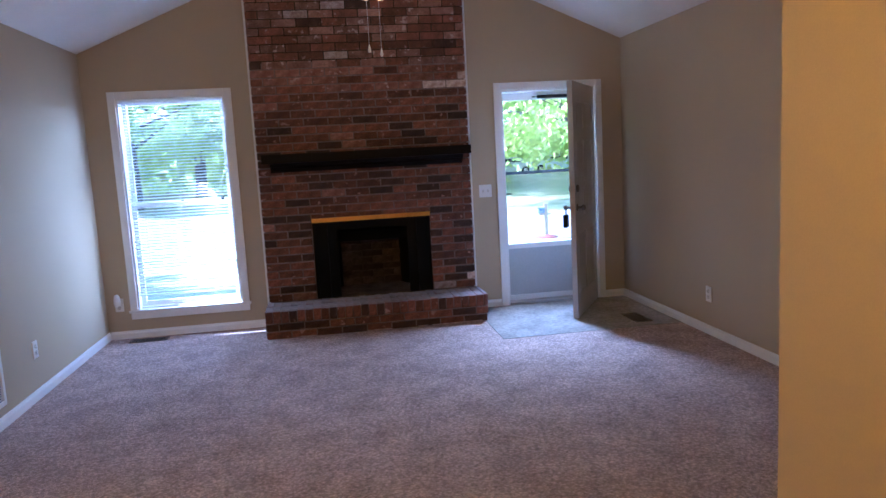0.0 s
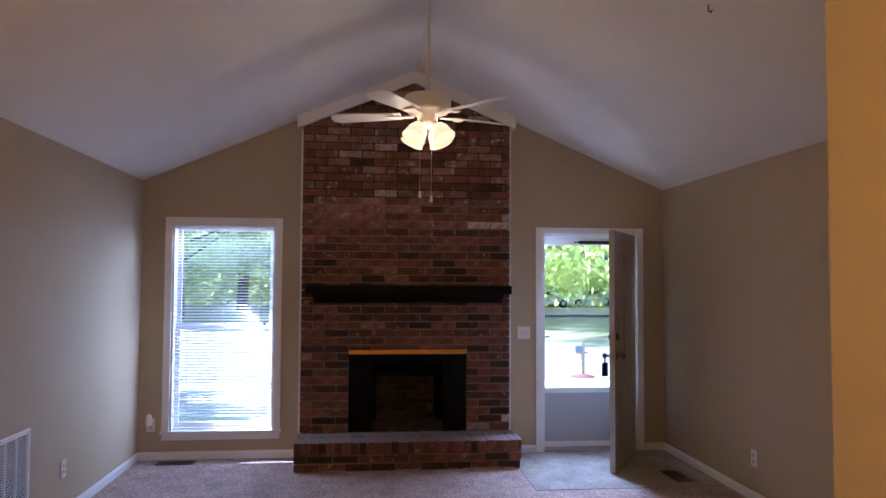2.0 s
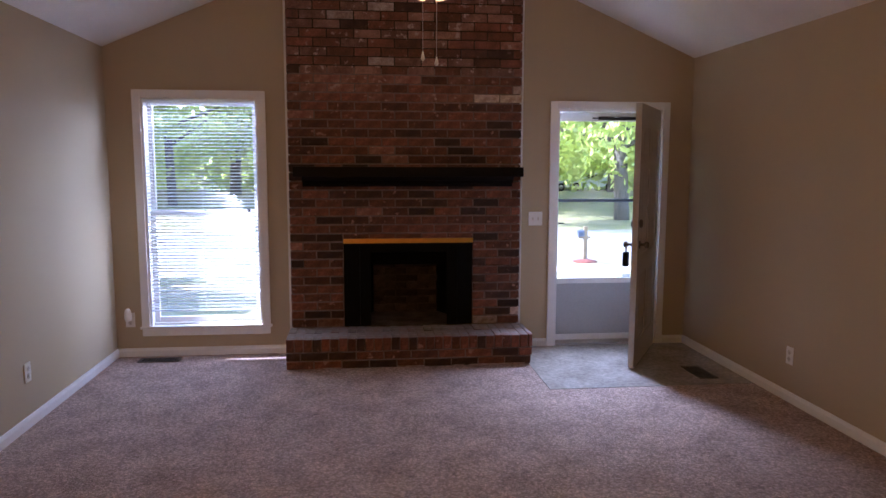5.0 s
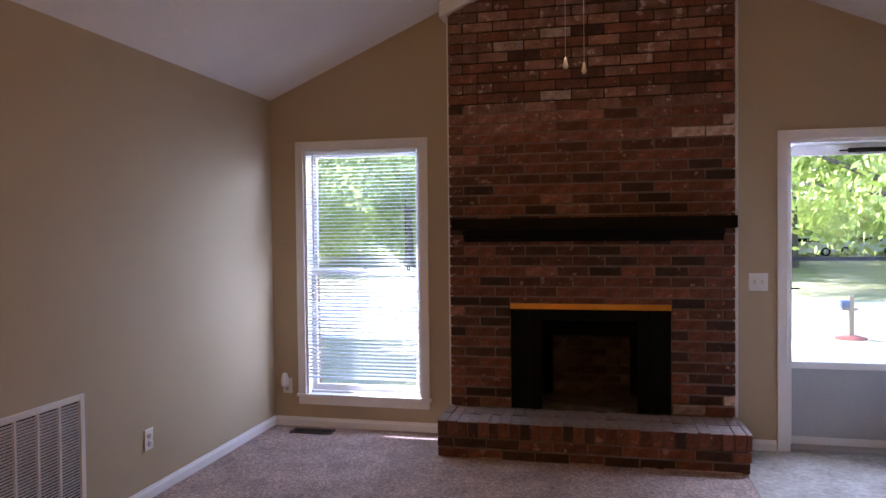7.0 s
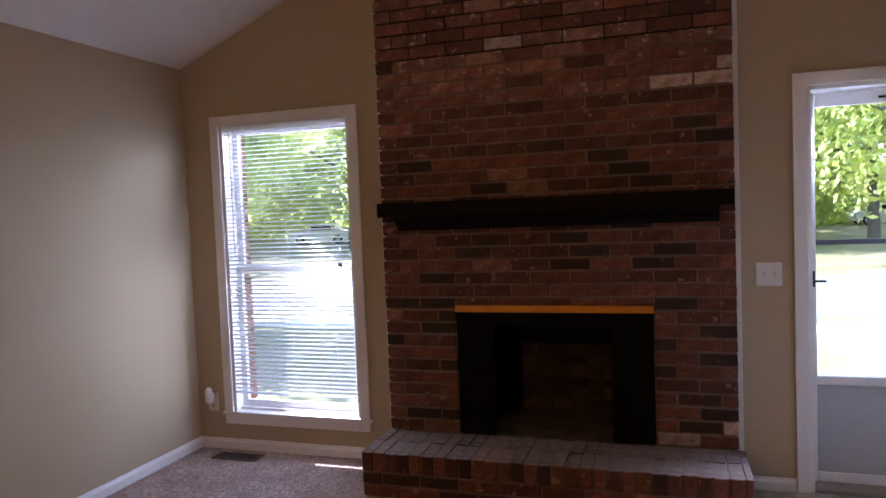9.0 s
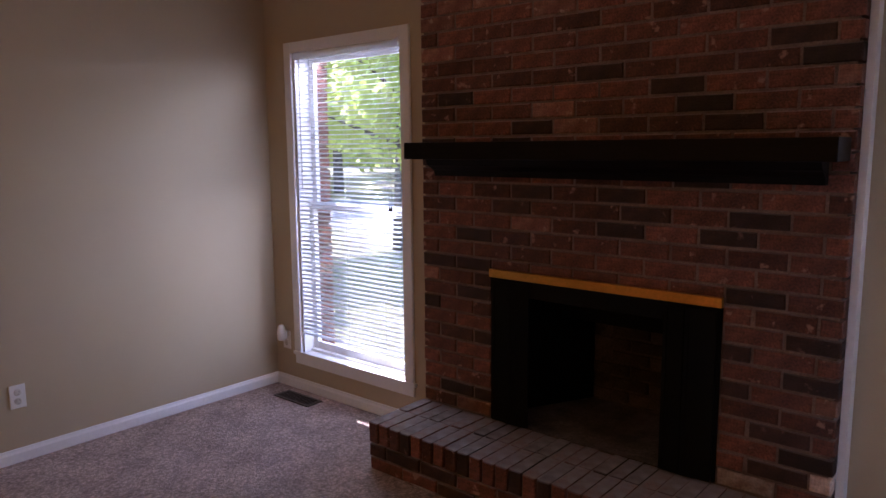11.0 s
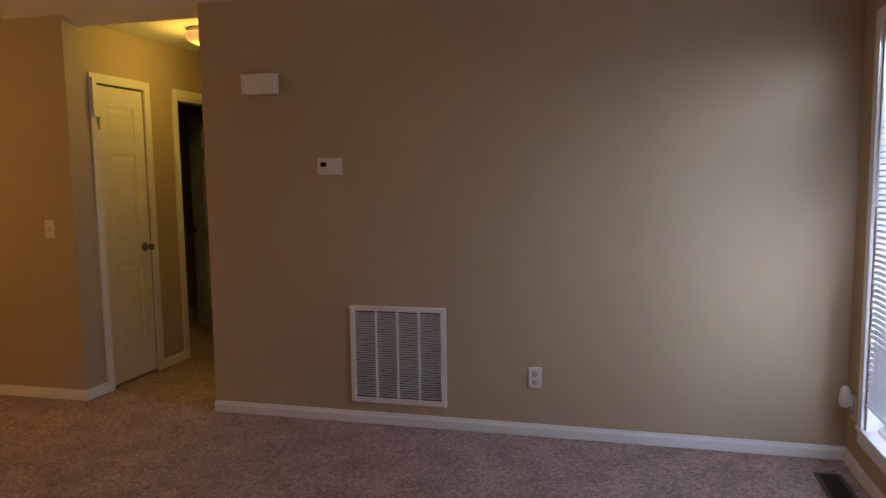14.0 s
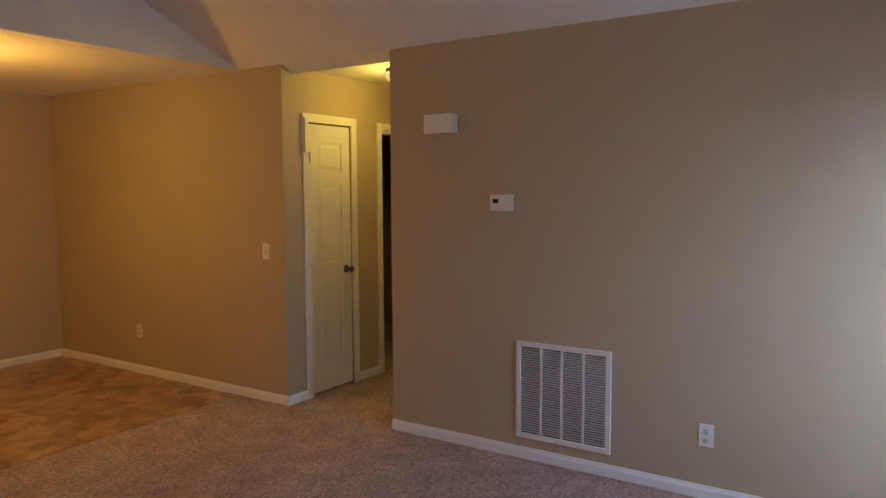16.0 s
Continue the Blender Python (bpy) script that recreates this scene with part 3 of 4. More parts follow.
def masonry():
    """The bricks of the chimney front: course by course, in running bond, cut round the firebox."""
    rnd = random.Random(4)
    out = []
    z, row = 0.245, 0
    while z < 3.36:
        x = BR0 - (STEP / 2 if row % 2 else 0)
        while x < BR1 - 0.01:
            a, b = max(x, BR0), min(x + STEP - JOINT, BR1)
            x += STEP
            if b - a < 0.03:
                continue
            zt = z + COURSE - JOINT
            if min(roof(a), roof(b)) - 0.03 < zt:
                continue
            if zt < FIRE[3] + 0.01 and b > FIRE[0] and a < FIRE[1]:
                if a < FIRE[0] - 0.03:
                    out.append((a, FIRE[0] - 0.003, z, row))
                if b > FIRE[1] + 0.03:
                    out.append((FIRE[1] + 0.003, b, z, row))
                continue
            out.append((a, b, z, row))
        z += COURSE
        row += 1
    return out


def fireplace():
    root = tagged(new("chimney_breast"), "red brick chimney breast with uneven dark and pale bricks, rising to the vaulted ceiling", "fireplace", kind="structure")
    bm = bmesh.new()
    f = FACE + 0.007
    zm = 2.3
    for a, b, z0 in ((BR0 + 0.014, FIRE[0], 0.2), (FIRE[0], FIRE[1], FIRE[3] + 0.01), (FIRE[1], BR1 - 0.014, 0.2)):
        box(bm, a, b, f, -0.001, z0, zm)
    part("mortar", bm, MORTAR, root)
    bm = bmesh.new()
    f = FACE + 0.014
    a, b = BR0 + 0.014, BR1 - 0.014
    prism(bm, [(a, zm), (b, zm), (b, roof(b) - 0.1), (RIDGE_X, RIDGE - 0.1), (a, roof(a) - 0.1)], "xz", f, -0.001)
    part("upper_mortar", bm, DEEP_MORTAR, root, "dark mortar set back between the upper bricks")
    for x, y in ((BR0 - 0.022, BR0 - 0.002), (BR1 + 0.002, BR1 + 0.026)):
        bm = bmesh.new()
        prism(bm, [(x, 0.2), (y, 0.2), (y, roof(y) - 0.1), (x, roof(x) - 0.1)], "xz", -0.075, -0.001)
        part("side_trim", bm, TRIM, root, "white painted trim board beside the brick")
    bm = bmesh.new()
    xa, xb = BR0 - 0.05, BR1 + 0.05
    for a, b in ((xa, RIDGE_X), (RIDGE_X, xb)):
        prism(bm, [(a, roof(a) - 0.105), (b, roof(b) - 0.105), (b, roof(b) - 0.001), (a, roof(a) - 0.001)], "xz", FACE - 0.045, -0.001)
    part("rake_soffit", bm, CEIL, root, "white boxed soffit following the ceiling slope")
    return root


chimney = fireplace()


def firebox():
    x0, x1, z0, z1 = FIRE
    root = thing("firebox", (0, 0, 0), "black fireplace insert with brass top trim and sooty brick lining", "fireplace")
    xa, xb, d = x0 + 0.24, x1 - 0.24, 0.42
    for xo, xi, side in ((x0, xa, -1), (x1, xb, 1)):
        bm = bmesh.new()
        prism(bm, [(xo, FACE + 0.02), (xo, FACE + 0.06), (xi, d), (xi + side * 0.05, d), (xo + side * 0.05, 0.0)], "xy", z0, z1 + 0.05)
        part("side_wall", bm, BLACK, root)
    boxes("firebox_roof", BLACK, root, (x0 - 0.05, x1 + 0.05, FACE + 0.02, d + 0.05, z1 + 0.055, z1 + 0.09))
    boxes("smoke_hood", BLACK, root, (x0 + 0.02, x1 - 0.02, 0.16, 0.175, z1 - 0.24, z1 + 0.05), label="black metal smoke hood")
    boxes("back_wall", SOOT, root, (xa - 0.05, xb + 0.05, d, d + 0.05, z0 - 0.03, z1))
    rnd = random.Random(12)
    me = brick_mesh("brick", 0.19, 0.055, 0.03, 5)
    me.materials.append(SOOT)
    for row in range(7):
        for k in range(3):
            x = xa + 0.002 + k * 0.2 - (0.1 if row % 2 else 0)
            if x + 0.19 < xb + 0.04 and x > xa - 0.06:
                ob = new("brick", me)
                ob.location, ob.parent = (x, d - 0.012 + rnd.uniform(-0.003, 0.003), z0 + 0.01 + row * 0.066), root
    boxes("hearth_floor", SOOT, root, (x0, x1, FACE, d, z0 - 0.03, z0 - 0.002))
    for side, xo in ((1, x0 + 0.012), (-1, x1 - 0.012)):
        for k, (ax, ay, bx, by) in enumerate(((0.0, 0.0, 0.115, 0.012), (0.117, 0.012, 0.2, 0.004))):
            a, b = Vector((xo + side * ax, FACE - 0.016 - ay, 0)), Vector((xo + side * bx, FACE - 0.016 - by, 0))
            run = b - a
            m = Matrix.Translation((a.x, a.y, z0 + 0.004)) @ Matrix.Rotation(math.atan2(run.y, run.x), 4, "Z")
            ln, ht, q = run.length, z1 - z0 - 0.04, 0.016
            bm = bmesh.new()
            for dd in ((0, q, -0.005, 0.005, 0, ht), (ln - q, ln, -0.005, 0.005, 0, ht), (q, ln - q, -0.005, 0.005, 0, q), (q, ln - q, -0.005, 0.005, ht - q, ht)):
                box(bm, *dd, m=m)
            leafp = part("glass_door", bm, BLACK, root, "black framed fireplace door panel, folded open")
            bm = bmesh.new()
            box(bm, q, ln - q, -0.002, 0.002, q, ht - q, m=m)
            part("dark_pane", bm, BLACK, leafp)
    boxes("surround", BLACK, root, (x0, x0 + 0.012, FACE - 0.008, FACE + 0.02, z0, z1 - 0.03), (x1 - 0.012, x1, FACE - 0.008, FACE + 0.02, z0, z1 - 0.03), (x0, x1, FACE - 0.012, FACE + 0.02, z1 - 0.1, z1 - 0.025), bevel=0.002, label="black metal surround")
    boxes("brass_trim", BRASS, root, (x0 - 0.003, x1 + 0.003, FACE - 0.02, FACE + 0.005, z1 - 0.025, z1 + 0.012), bevel=0.002, label="polished brass strip")


firebox()


def mantel():
    root = thing("mantel_shelf", (1.443, FACE, 1.45), "dark-stained wooden mantel shelf on the brick chimney", "mantel")
    w = 1.792
    boxes("shelf", MANTEL, root, (0, w, -0.182, 0.0, 0.004, 0.08), bevel=0.004)
    bm = bmesh.new()
    prism(bm, [(0.0, -0.075), (-0.03, -0.075), (-0.04, -0.05), (-0.05, -0.045), (-0.075, -0.03), (-0.085, -0.025), (-0.1, 0.003), (0, 0.003)], "yz", 0.06, w - 0.06)
    part("moulding", bm, MANTEL, root)


mantel()


def hearth():
    x0, x1, y0, y1, h = 1.385, 3.277, -0.512, FACE, 0.24
    root = tagged(new("hearth"), "raised brick hearth with a paler grey top", "fireplace", kind="structure")
    boxes("mortar", MORTAR, root, (x0 + 0.01, x1 - 0.01, y0 + 0.01, y1 + 0.02, 0, h - 0.008))
    return root, (x0, x1, y0, y1, h)


hearth_root, HEARTH = hearth()
for _a, _b in ((1.62, 1.80), (2.22, 2.43), (2.66, 2.74), (2.78, 3.22)):
    boxes("mortar_smear", PALEB, hearth_root, (_a, _b, -0.519, -0.508, 0.003, 0.011), bevel=0.002, label="pale dried mortar along the foot of the hearth")
boxes("hearth_backing", MORTAR, hearth_root, (1.40, 3.24, FACE + 0.02, -0.001, 0, 0.2))


# ---- fan ----
def fan():
    x, y = 2.34, -2.05
    root = thing("ceiling_fan", (x, y, 3.485), "white five-blade ceiling fan on a long rod with lit glass shades", "ceiling fan")
    bm = bmesh.new()
    lathe(bm, [(0.02, -0.135), (0.035, -0.13), (0.055, -0.1), (0.066, -0.065), (0.066, -0.05), (0.05, -0.048)], 24)
    part("canopy", bm, WHITE, root, "white canopy hanging a little below the ceiling")
    bm = bmesh.new()
    lathe(bm, [(0.055, -0.042), (0.055, 0.0)], 20)
    part("junction_box", bm, BLACK, root, "dark junction box above the canopy")
    bm = bmesh.new()
    tube(bm, (0, 0, -0.76), (0, 0, -0.06), 0.013)
    part("downrod", bm, WHITE, root)
    bm = bmesh.new()
    lathe(bm, [(0.02, -0.71), (0.03, -0.735), (0.14, -0.75), (0.147, -0.76), (0.147, -0.835), (0.125, -0.86), (0.07, -0.865), (0.062, -0.91), (0.045, -0.94), (0.02, -0.95)], 32)
    part("motor_housing", bm, WHITE, root)
    for k in range(5):
        a = 360 / 5 * k + 20
        m = pose(0, 0, 0, 0, 0, a)
        bm = bmesh.new()
        tilt = m @ pose(0.17, 0, -0.872, 11)
        bmv = []
        n = 10
        outline = [(0.0, 0.05)] + [(0.05 + 0.36 * i / 4, 0.05 + 0.017 * i / 4) for i in range(5)] + [(0.43, 0.06), (0.455, 0.04), (0.463, 0.0)]
        pts = outline + [(px, -py) for px, py in reversed(outline[:-1])]
        prism(bm, pts, "xy", -0.003, 0.003)
        bmesh.ops.transform(bm, matrix=tilt, verts=bm.verts)
        blade = part("blade", bm, WHITE, root)
        bm = bmesh.new()
        box(bm, 0.09, 0.24, -0.02, 0.02, -0.884, -0.878, bevel=0.002)
        box(bm, 0.2, 0.25, -0.045, 0.045, -0.885, -0.879, bevel=0.002)
        bmesh.ops.transform(bm, matrix=m, verts=bm.verts)
        part("blade_iron", bm, WHITE, blade)
    for k in range(4):
        a = 90 * k + 45
        m = pose(0, 0, -0.92, 0, 0, a) @ pose(0.05, 0, 0, 0, -36, 0)
        bm = bmesh.new()
        tube(bm, (0, 0, 0.01), (0, 0, -0.035), 0.016)
        bmesh.ops.transform(bm, matrix=m, verts=bm.verts)
        arm = part("lamp_holder", bm, WHITE, root)
        bm = bmesh.new()
        lathe(bm, [(0.026, -0.03), (0.045, -0.045), (0.06, -0.075), (0.066, -0.11), (0.076, -0.145), (0.073, -0.147), (0.06, -0.12), (0.02, -0.06)], 24, m)
        part("shade", bm, FLUTED, arm, "lit frosted glass shade").visible_shadow = False
    for dx, z1 in ((-0.05, -1.355), (0.022, -1.38)):
        bm = bmesh.new()
        tube(bm, (dx, -0.03, -0.93), (dx, -0.03, z1), 0.0011, sides=5)
        ch = part("pull_chain", bm, WHITE, root)
        bm = bmesh.new()
        lathe(bm, [(0.003, 0.0), (0.008, -0.022), (0.011, -0.035), (0.006, -0.045)], 12, pose(dx, -0.03, z1))
        part("pull_knob", bm, WHITE, ch)
    for k in range(2):
        a = radians(180 * k)
        lamp("fan_lamp", (x + 0.09 * math.cos(a), y + 0.09 * math.sin(a), 3.485 - 1.03), 0.32, (1.0, 0.66, 0.3), 0.04)


fan()


# ---- wall things ----
def grille():
    root = thing("return_air_grille", (0.0, -2.593, 0.13), "white louvred return air grille in the wall above the skirting", "vent")
    w, h = 0.568, 0.565
    boxes("frame", WHITE, root, (0, 0.014, 0, 0.03, 0, h), (0, 0.014, w - 0.03, w, 0, h), (0, 0.014, 0.03, w - 0.03, 0, 0.03), (0, 0.014, 0.03, w - 0.03, h - 0.03, h), bevel=0.003)
    for i in range(1, 4):
        y = 0.03 + (w - 0.06) * i / 4
        boxes("divider", WHITE, root, (0.001, 0.012, y - 0.006, y + 0.006, 0.03, h - 0.03))
    # black sheet that stands in for the shade behind the louvres
    boxes("shade_sheet", BLACK, root, (0.0005, 0.002, 0.03, w - 0.03, 0.03, h - 0.03))
    bm = bmesh.new()
    box(bm, -0.001, 0.001, 0.03, w - 0.03, -0.0079, 0.0079)
    bmesh.ops.transform(bm, matrix=pose(0.007, 0, 0, 0, 40, 0), verts=bm.verts)
    s = part("louvre", bm, WHITE, root)
    n = 35
    for i in range(n):
        q = s if i == 0 else s.copy()
        if i:
            scene.collection.objects.link(q)
        q.location.z = 0.036 + (h - 0.072) * (i + 0.5) / n


grille()


def plate(name, m, label, cat, sockets=True, toggles=1, w=0.072):
    """A wall plate lying in the local xz plane, facing -y."""
    root = thing(name, (0, 0, 0), label, cat)
    root.matrix_basis = m
    boxes("cover", WHITE, root, (-w / 2, w / 2, -0.007, 0, -0.058, 0.058), bevel=0.003)
    if sockets:
        for z in (-0.022, 0.022):
            bm = bmesh.new()
            lathe(bm, [(0.017, 0), (0.017, 0.002), (0.015, 0.003)], 20, pose(0, -0.007, z, 90))
            s = part("socket", bm, TOGGLE, root)
            boxes("slot", BLACK, s, (-0.008, -0.006, -0.0104, -0.0098, z - 0.003, z + 0.007), (0.005, 0.007, -0.0104, -0.0098, z - 0.003, z + 0.006), (-0.002, 0.002, -0.0104, -0.0098, z - 0.011, z - 0.007))
    else:
        for k in range(toggles):
            x = (k - (toggles - 1) / 2) * 0.046
            boxes("toggle_frame", TOGGLE, root, (x - 0.007, x + 0.007, -0.0085, -0.007, -0.013, 0.013))
            boxes("toggle", TOGGLE, root, (x - 0.004, x + 0.004, -0.017, -0.008, -0.002, 0.009), bevel=0.001)
    return root


plate("outlet", pose(0, -1.53, 0.33, 0, 0, 90), "white duplex outlet on the beige wall beside the grille", "outlet")
plate("outlet", pose(W, -1.57, 0.31, 0, 0, -90), "white duplex outlet low on the beige wall by the entry", "outlet")
plate("outlet", pose(0.0, -6.19, 0.37, 0, 0, 90), "white outlet low on the amber-lit dining wall", "outlet")
plate("light_switch", pose(0, -4.63, 1.12, 0, 0, 90), "white single light switch beside the hall opening", "switch", False)
plate("light_switch", pose(3.41, 0, 1.10), "white double light switch beside the entry door", "switch", False, 2, 0.118)


o = plate("outlet", pose(0.11, 0, 0.305), "white outlet with a plug-in air freshener by the window", "outlet")
f = thing("air_freshener", (0.105, -0.0115, 0.335), "white plug-in air freshener in the outlet by the window", "air freshener")
bm = bmesh.new()
lathe(bm, [(0.018, -0.03), (0.026, -0.02), (0.028, 0.02), (0.022, 0.055), (0.012, 0.07)], 18, pose(0, -0.03, 0))
part("body", bm, WHITE, f)
boxes("plug_base", TRIM, f, (-0.02, 0.02, -0.02, 0, -0.02, 0.03), bevel=0.003)


def thermostat():
    root = thing("thermostat", (0, -2.757, 1.44), "white wall thermostat with a small dark display", "thermostat")
    boxes("case", WHITE, root, (0, 0.028, 0, 0.142, 0, 0.095), bevel=0.005)
    boxes("display", BLACK, root, (0.0275, 0.0292, 0.02, 0.055, 0.045, 0.07))
    boxes("button", TRIM, root, (0.028, 0.031, 0.085, 0.1, 0.05, 0.06), (0.028, 0.031, 0.11, 0.125, 0.05, 0.06), bevel=0.001)


thermostat()
ch = thing("door_chime", (0, -3.2, 1.9), "white boxy door chime high on the beige wall", "door chime")
boxes("case", WHITE, ch, (0, 0.055, 0, 0.21, 0, 0.115), bevel=0.006)


def register(x, y, w, d, where):
    root = thing("floor_register", (x, y, 0.004), "brown metal floor register let into the " + where, "vent")
    boxes("frame", REGM, root, (0, w, 0, 0.018, 0, 0.005), (0, w, d - 0.018, d, 0, 0.005), (0, 0.018, 0.018, d - 0.018, 0, 0.005), (w - 0.018, w, 0.018, d - 0.018, 0, 0.005), bevel=0.001)
    # the unlit duct under the bars, put in as a black sheet
    boxes("shade_sheet", BLACK, root, (0.018, w - 0.018, 0.018, d - 0.018, -0.002, 0.0005))
    n = 14
    for i in range(n):
        a = 0.018 + (w - 0.036) * (i + 0.3) / n
        boxes("bar", REGM, root, (a, a + 0.006, 0.018, d - 0.018, 0.001, 0.004))


register(0.2, -0.19, 0.32, 0.12, "carpet under the window")
register(4.4, -1.05, 0.14, 0.32, "floor by the entry")


hk = thing("ceiling_hook", (3.617, -3.213, 2.927), "small dark hook in the sloping white ceiling", "hook")
bm = bmesh.new()
tube(bm, (0, 0, 0.005), (0, 0, -0.03), 0.003), tube(bm, (0, 0, -0.03), (0.012, 0, -0.038), 0.003), tube(bm, (0.012, 0, -0.038), (0.02, 0, -0.025), 0.003)
part("shank", bm, DARKM, hk)


# ---- hall ----
def hall():
    root = tagged(new("door_2"), "narrow closet doorway with white casing", "door", kind="structure")
    casing("trim", CLOSET[0], CLOSET[1], 0.0, 2.06, HALL_S, 1).parent = root
    leaf = thing("closet_door", (CLOSET[0] + 0.004, HALL_S - 0.025, 0.02), "narrow white panelled closet door, shut, with a metal knob", "door")
    w = CLOSET[1] - CLOSET[0] - 0.008
    part("leaf", panel_leaf(w, 2.03, 0.035, [(0.1, w - 0.1)], [(0.2, 0.82), (0.98, 1.58), (1.68, 1.9)]), TRIM, leaf)
    bm = bmesh.new()
    knob(bm, pose(0.06, 0.0175, 0.92, -90))
    part("knob", bm, AGED, leaf, "aged metal knob")
    br = thing("door_top_bracket", (-0.215, HALL_S + 0.018, 1.84), "white bracket on the closet door casing with a small metal hook", "bracket")
    boxes("plate", TRIM, br, (-0.012, 0.028, 0, 0.02, 0, 0.25), bevel=0.002)
    boxes("hook", CHROME, br, (-0.045, -0.012, 0.004, 0.012, -0.006, 0.0), (-0.03, -0.024, 0.004, 0.012, -0.08, -0.006), bevel=0.001)
    root = tagged(new("door_3"), "doorway to a dark bedroom with white casing", "door", kind="structure")
    casing("trim", BED[0], BED[1], 0.0, 2.05, HALL_S, 1).parent = root
    boxes("door_frame", TRIM, root, (BED[0], BED[0] + 0.018, HALL_S - 0.12, HALL_S, 0, 2.05), (BED[1] - 0.018, BED[1], HALL_S - 0.12, HALL_S, 0, 2.05), (BED[0] + 0.018, BED[1] - 0.018, HALL_S - 0.12, HALL_S, 2.03, 2.05))
    leaf = thing("bedroom_door", (BED[0] + 0.02, HALL_S - 0.14, 0.01), "white panelled bedroom door standing open into a dark room", "door")
    leaf.rotation_euler = (0, 0, radians(-130))
    w = 0.71
    part("leaf", panel_leaf(w, 2.02, 0.035, [(0.1, 0.32), (0.39, 0.61)], [(0.2, 0.82), (0.98, 1.58), (1.68, 1.9)]), TRIM, leaf)
    for s in (1, -1):
        bm = bmesh.new()
        knob(bm, pose(w - 0.06, s * 0.0175, 0.92, -90 * s))
        part("knob", bm, AGED, leaf, "aged metal knob")
    for x, y, n, label in ((-0.64, -3.87, "hall_ceiling_light", "lit amber glass flush light on the hall ceiling"),):
        r = thing(n + "_fixture", (x, y, EAVE), label, "ceiling light")
        bm = bmesh.new()
        lathe(bm, [(0.11, 0), (0.11, -0.02), (0.095, -0.03)], 28)
        part("base", bm, CHROME, r)
        bm = bmesh.new()
        lathe(bm, [(0.12, -0.03), (0.12, -0.04), (0.1, -0.08), (0.05, -0.105), (0.01, -0.11)], 28)
        part("diffuser", bm, DOME, r).visible_shadow = False


hall()


def pendant():
    root = thing("pendant_light", (1.64, -5.62, EAVE), "bronze pendant light with a lit amber glass shade over the vinyl", "pendant light")
    bm = bmesh.new()
    lathe(bm, [(0.02, -0.04), (0.06, -0.03), (0.065, 0)], 24)
    part("canopy", bm, DARKM, root)
    bm = bmesh.new()
    tube(bm, (0, 0, -0.37), (0, 0, -0.03), 0.006)
    lathe(bm, [(0.012, -0.41), (0.03, -0.39), (0.03, -0.36), (0.012, -0.35)], 20)
    part("rod", bm, DARKM, root)
    bm = bmesh.new()
    lathe(bm, [(0.03, -0.37), (0.055, -0.385), (0.085, -0.42), (0.102, -0.45), (0.112, -0.48), (0.104, -0.498), (0.07, -0.51), (0.02, -0.515)], 32)
    part("shade", bm, DOME, root, "lit amber glass bell shade").visible_shadow = False


pendant()


# ---- outdoors ----
GZ = -0.62


def flat(name, material, pts, z, h=0.02):
    bm = bmesh.new()
    prism(bm, pts, "xy", z - h, z)
    return part(name, bm, material, kind="structure")


bm = bmesh.new()
n = 40
prism(bm, [(-400, 0.3), (400, 0.3), (400, 700), (-400, 700)], "xy", GZ - 0.5, GZ)
part("ground", bm, GRASS, kind="structure")
flat("road", ASPHALT, [(-60, 9.8), (80, 9.8), (80, 17), (-60, 17)], GZ + 0.004)
flat("path", CONCRETE, [(-60, 8.1), (80, 8.1), (80, 8.9), (-60, 8.9)], GZ + 0.006)
boxes("porch", CONCRETE, None, (3.3, 5.0, 0.25, 1.5, GZ, -0.05), kind="structure")
for _i in range(3):
    boxes("porch_step", CONCRETE, None, (3.4, 4.9, 1.5 + _i * 0.28, 1.78 + _i * 0.28, GZ, -0.19 - _i * 0.14), kind="structure")


def stair_rail():
    root = thing("porch_handrail", (4.75, 1.5, -0.42), "pale grey painted wooden handrail with balusters beside the porch steps", "handrail")
    bm = bmesh.new()
    prism(bm, [(0, 0.72), (1.0, 0.17), (1.0, 0.22), (0, 0.77)], "yz", -0.03, 0.03)
    part("top_rail", bm, SIDING, root)
    bm = bmesh.new()
    prism(bm, [(0, 0.04), (1.0, -0.5), (1.0, -0.46), (0, 0.08)], "yz", -0.02, 0.02)
    part("bottom_rail", bm, SIDING, root)
    for i in range(9):
        y = 0.06 + i * 0.11
        boxes("baluster", SIDING, root, (-0.015, 0.015, y, y + 0.03, 0.05 - y * 0.54, 0.72 - y * 0.55))
    boxes("post", SIDING, root, (-0.045, 0.045, 1.0, 1.09, -0.25, 0.3), bevel=0.005)
    boxes("post", SIDING, root, (-0.045, 0.045, -0.1, -0.01, -0.2, 0.82), bevel=0.005)


stair_rail()


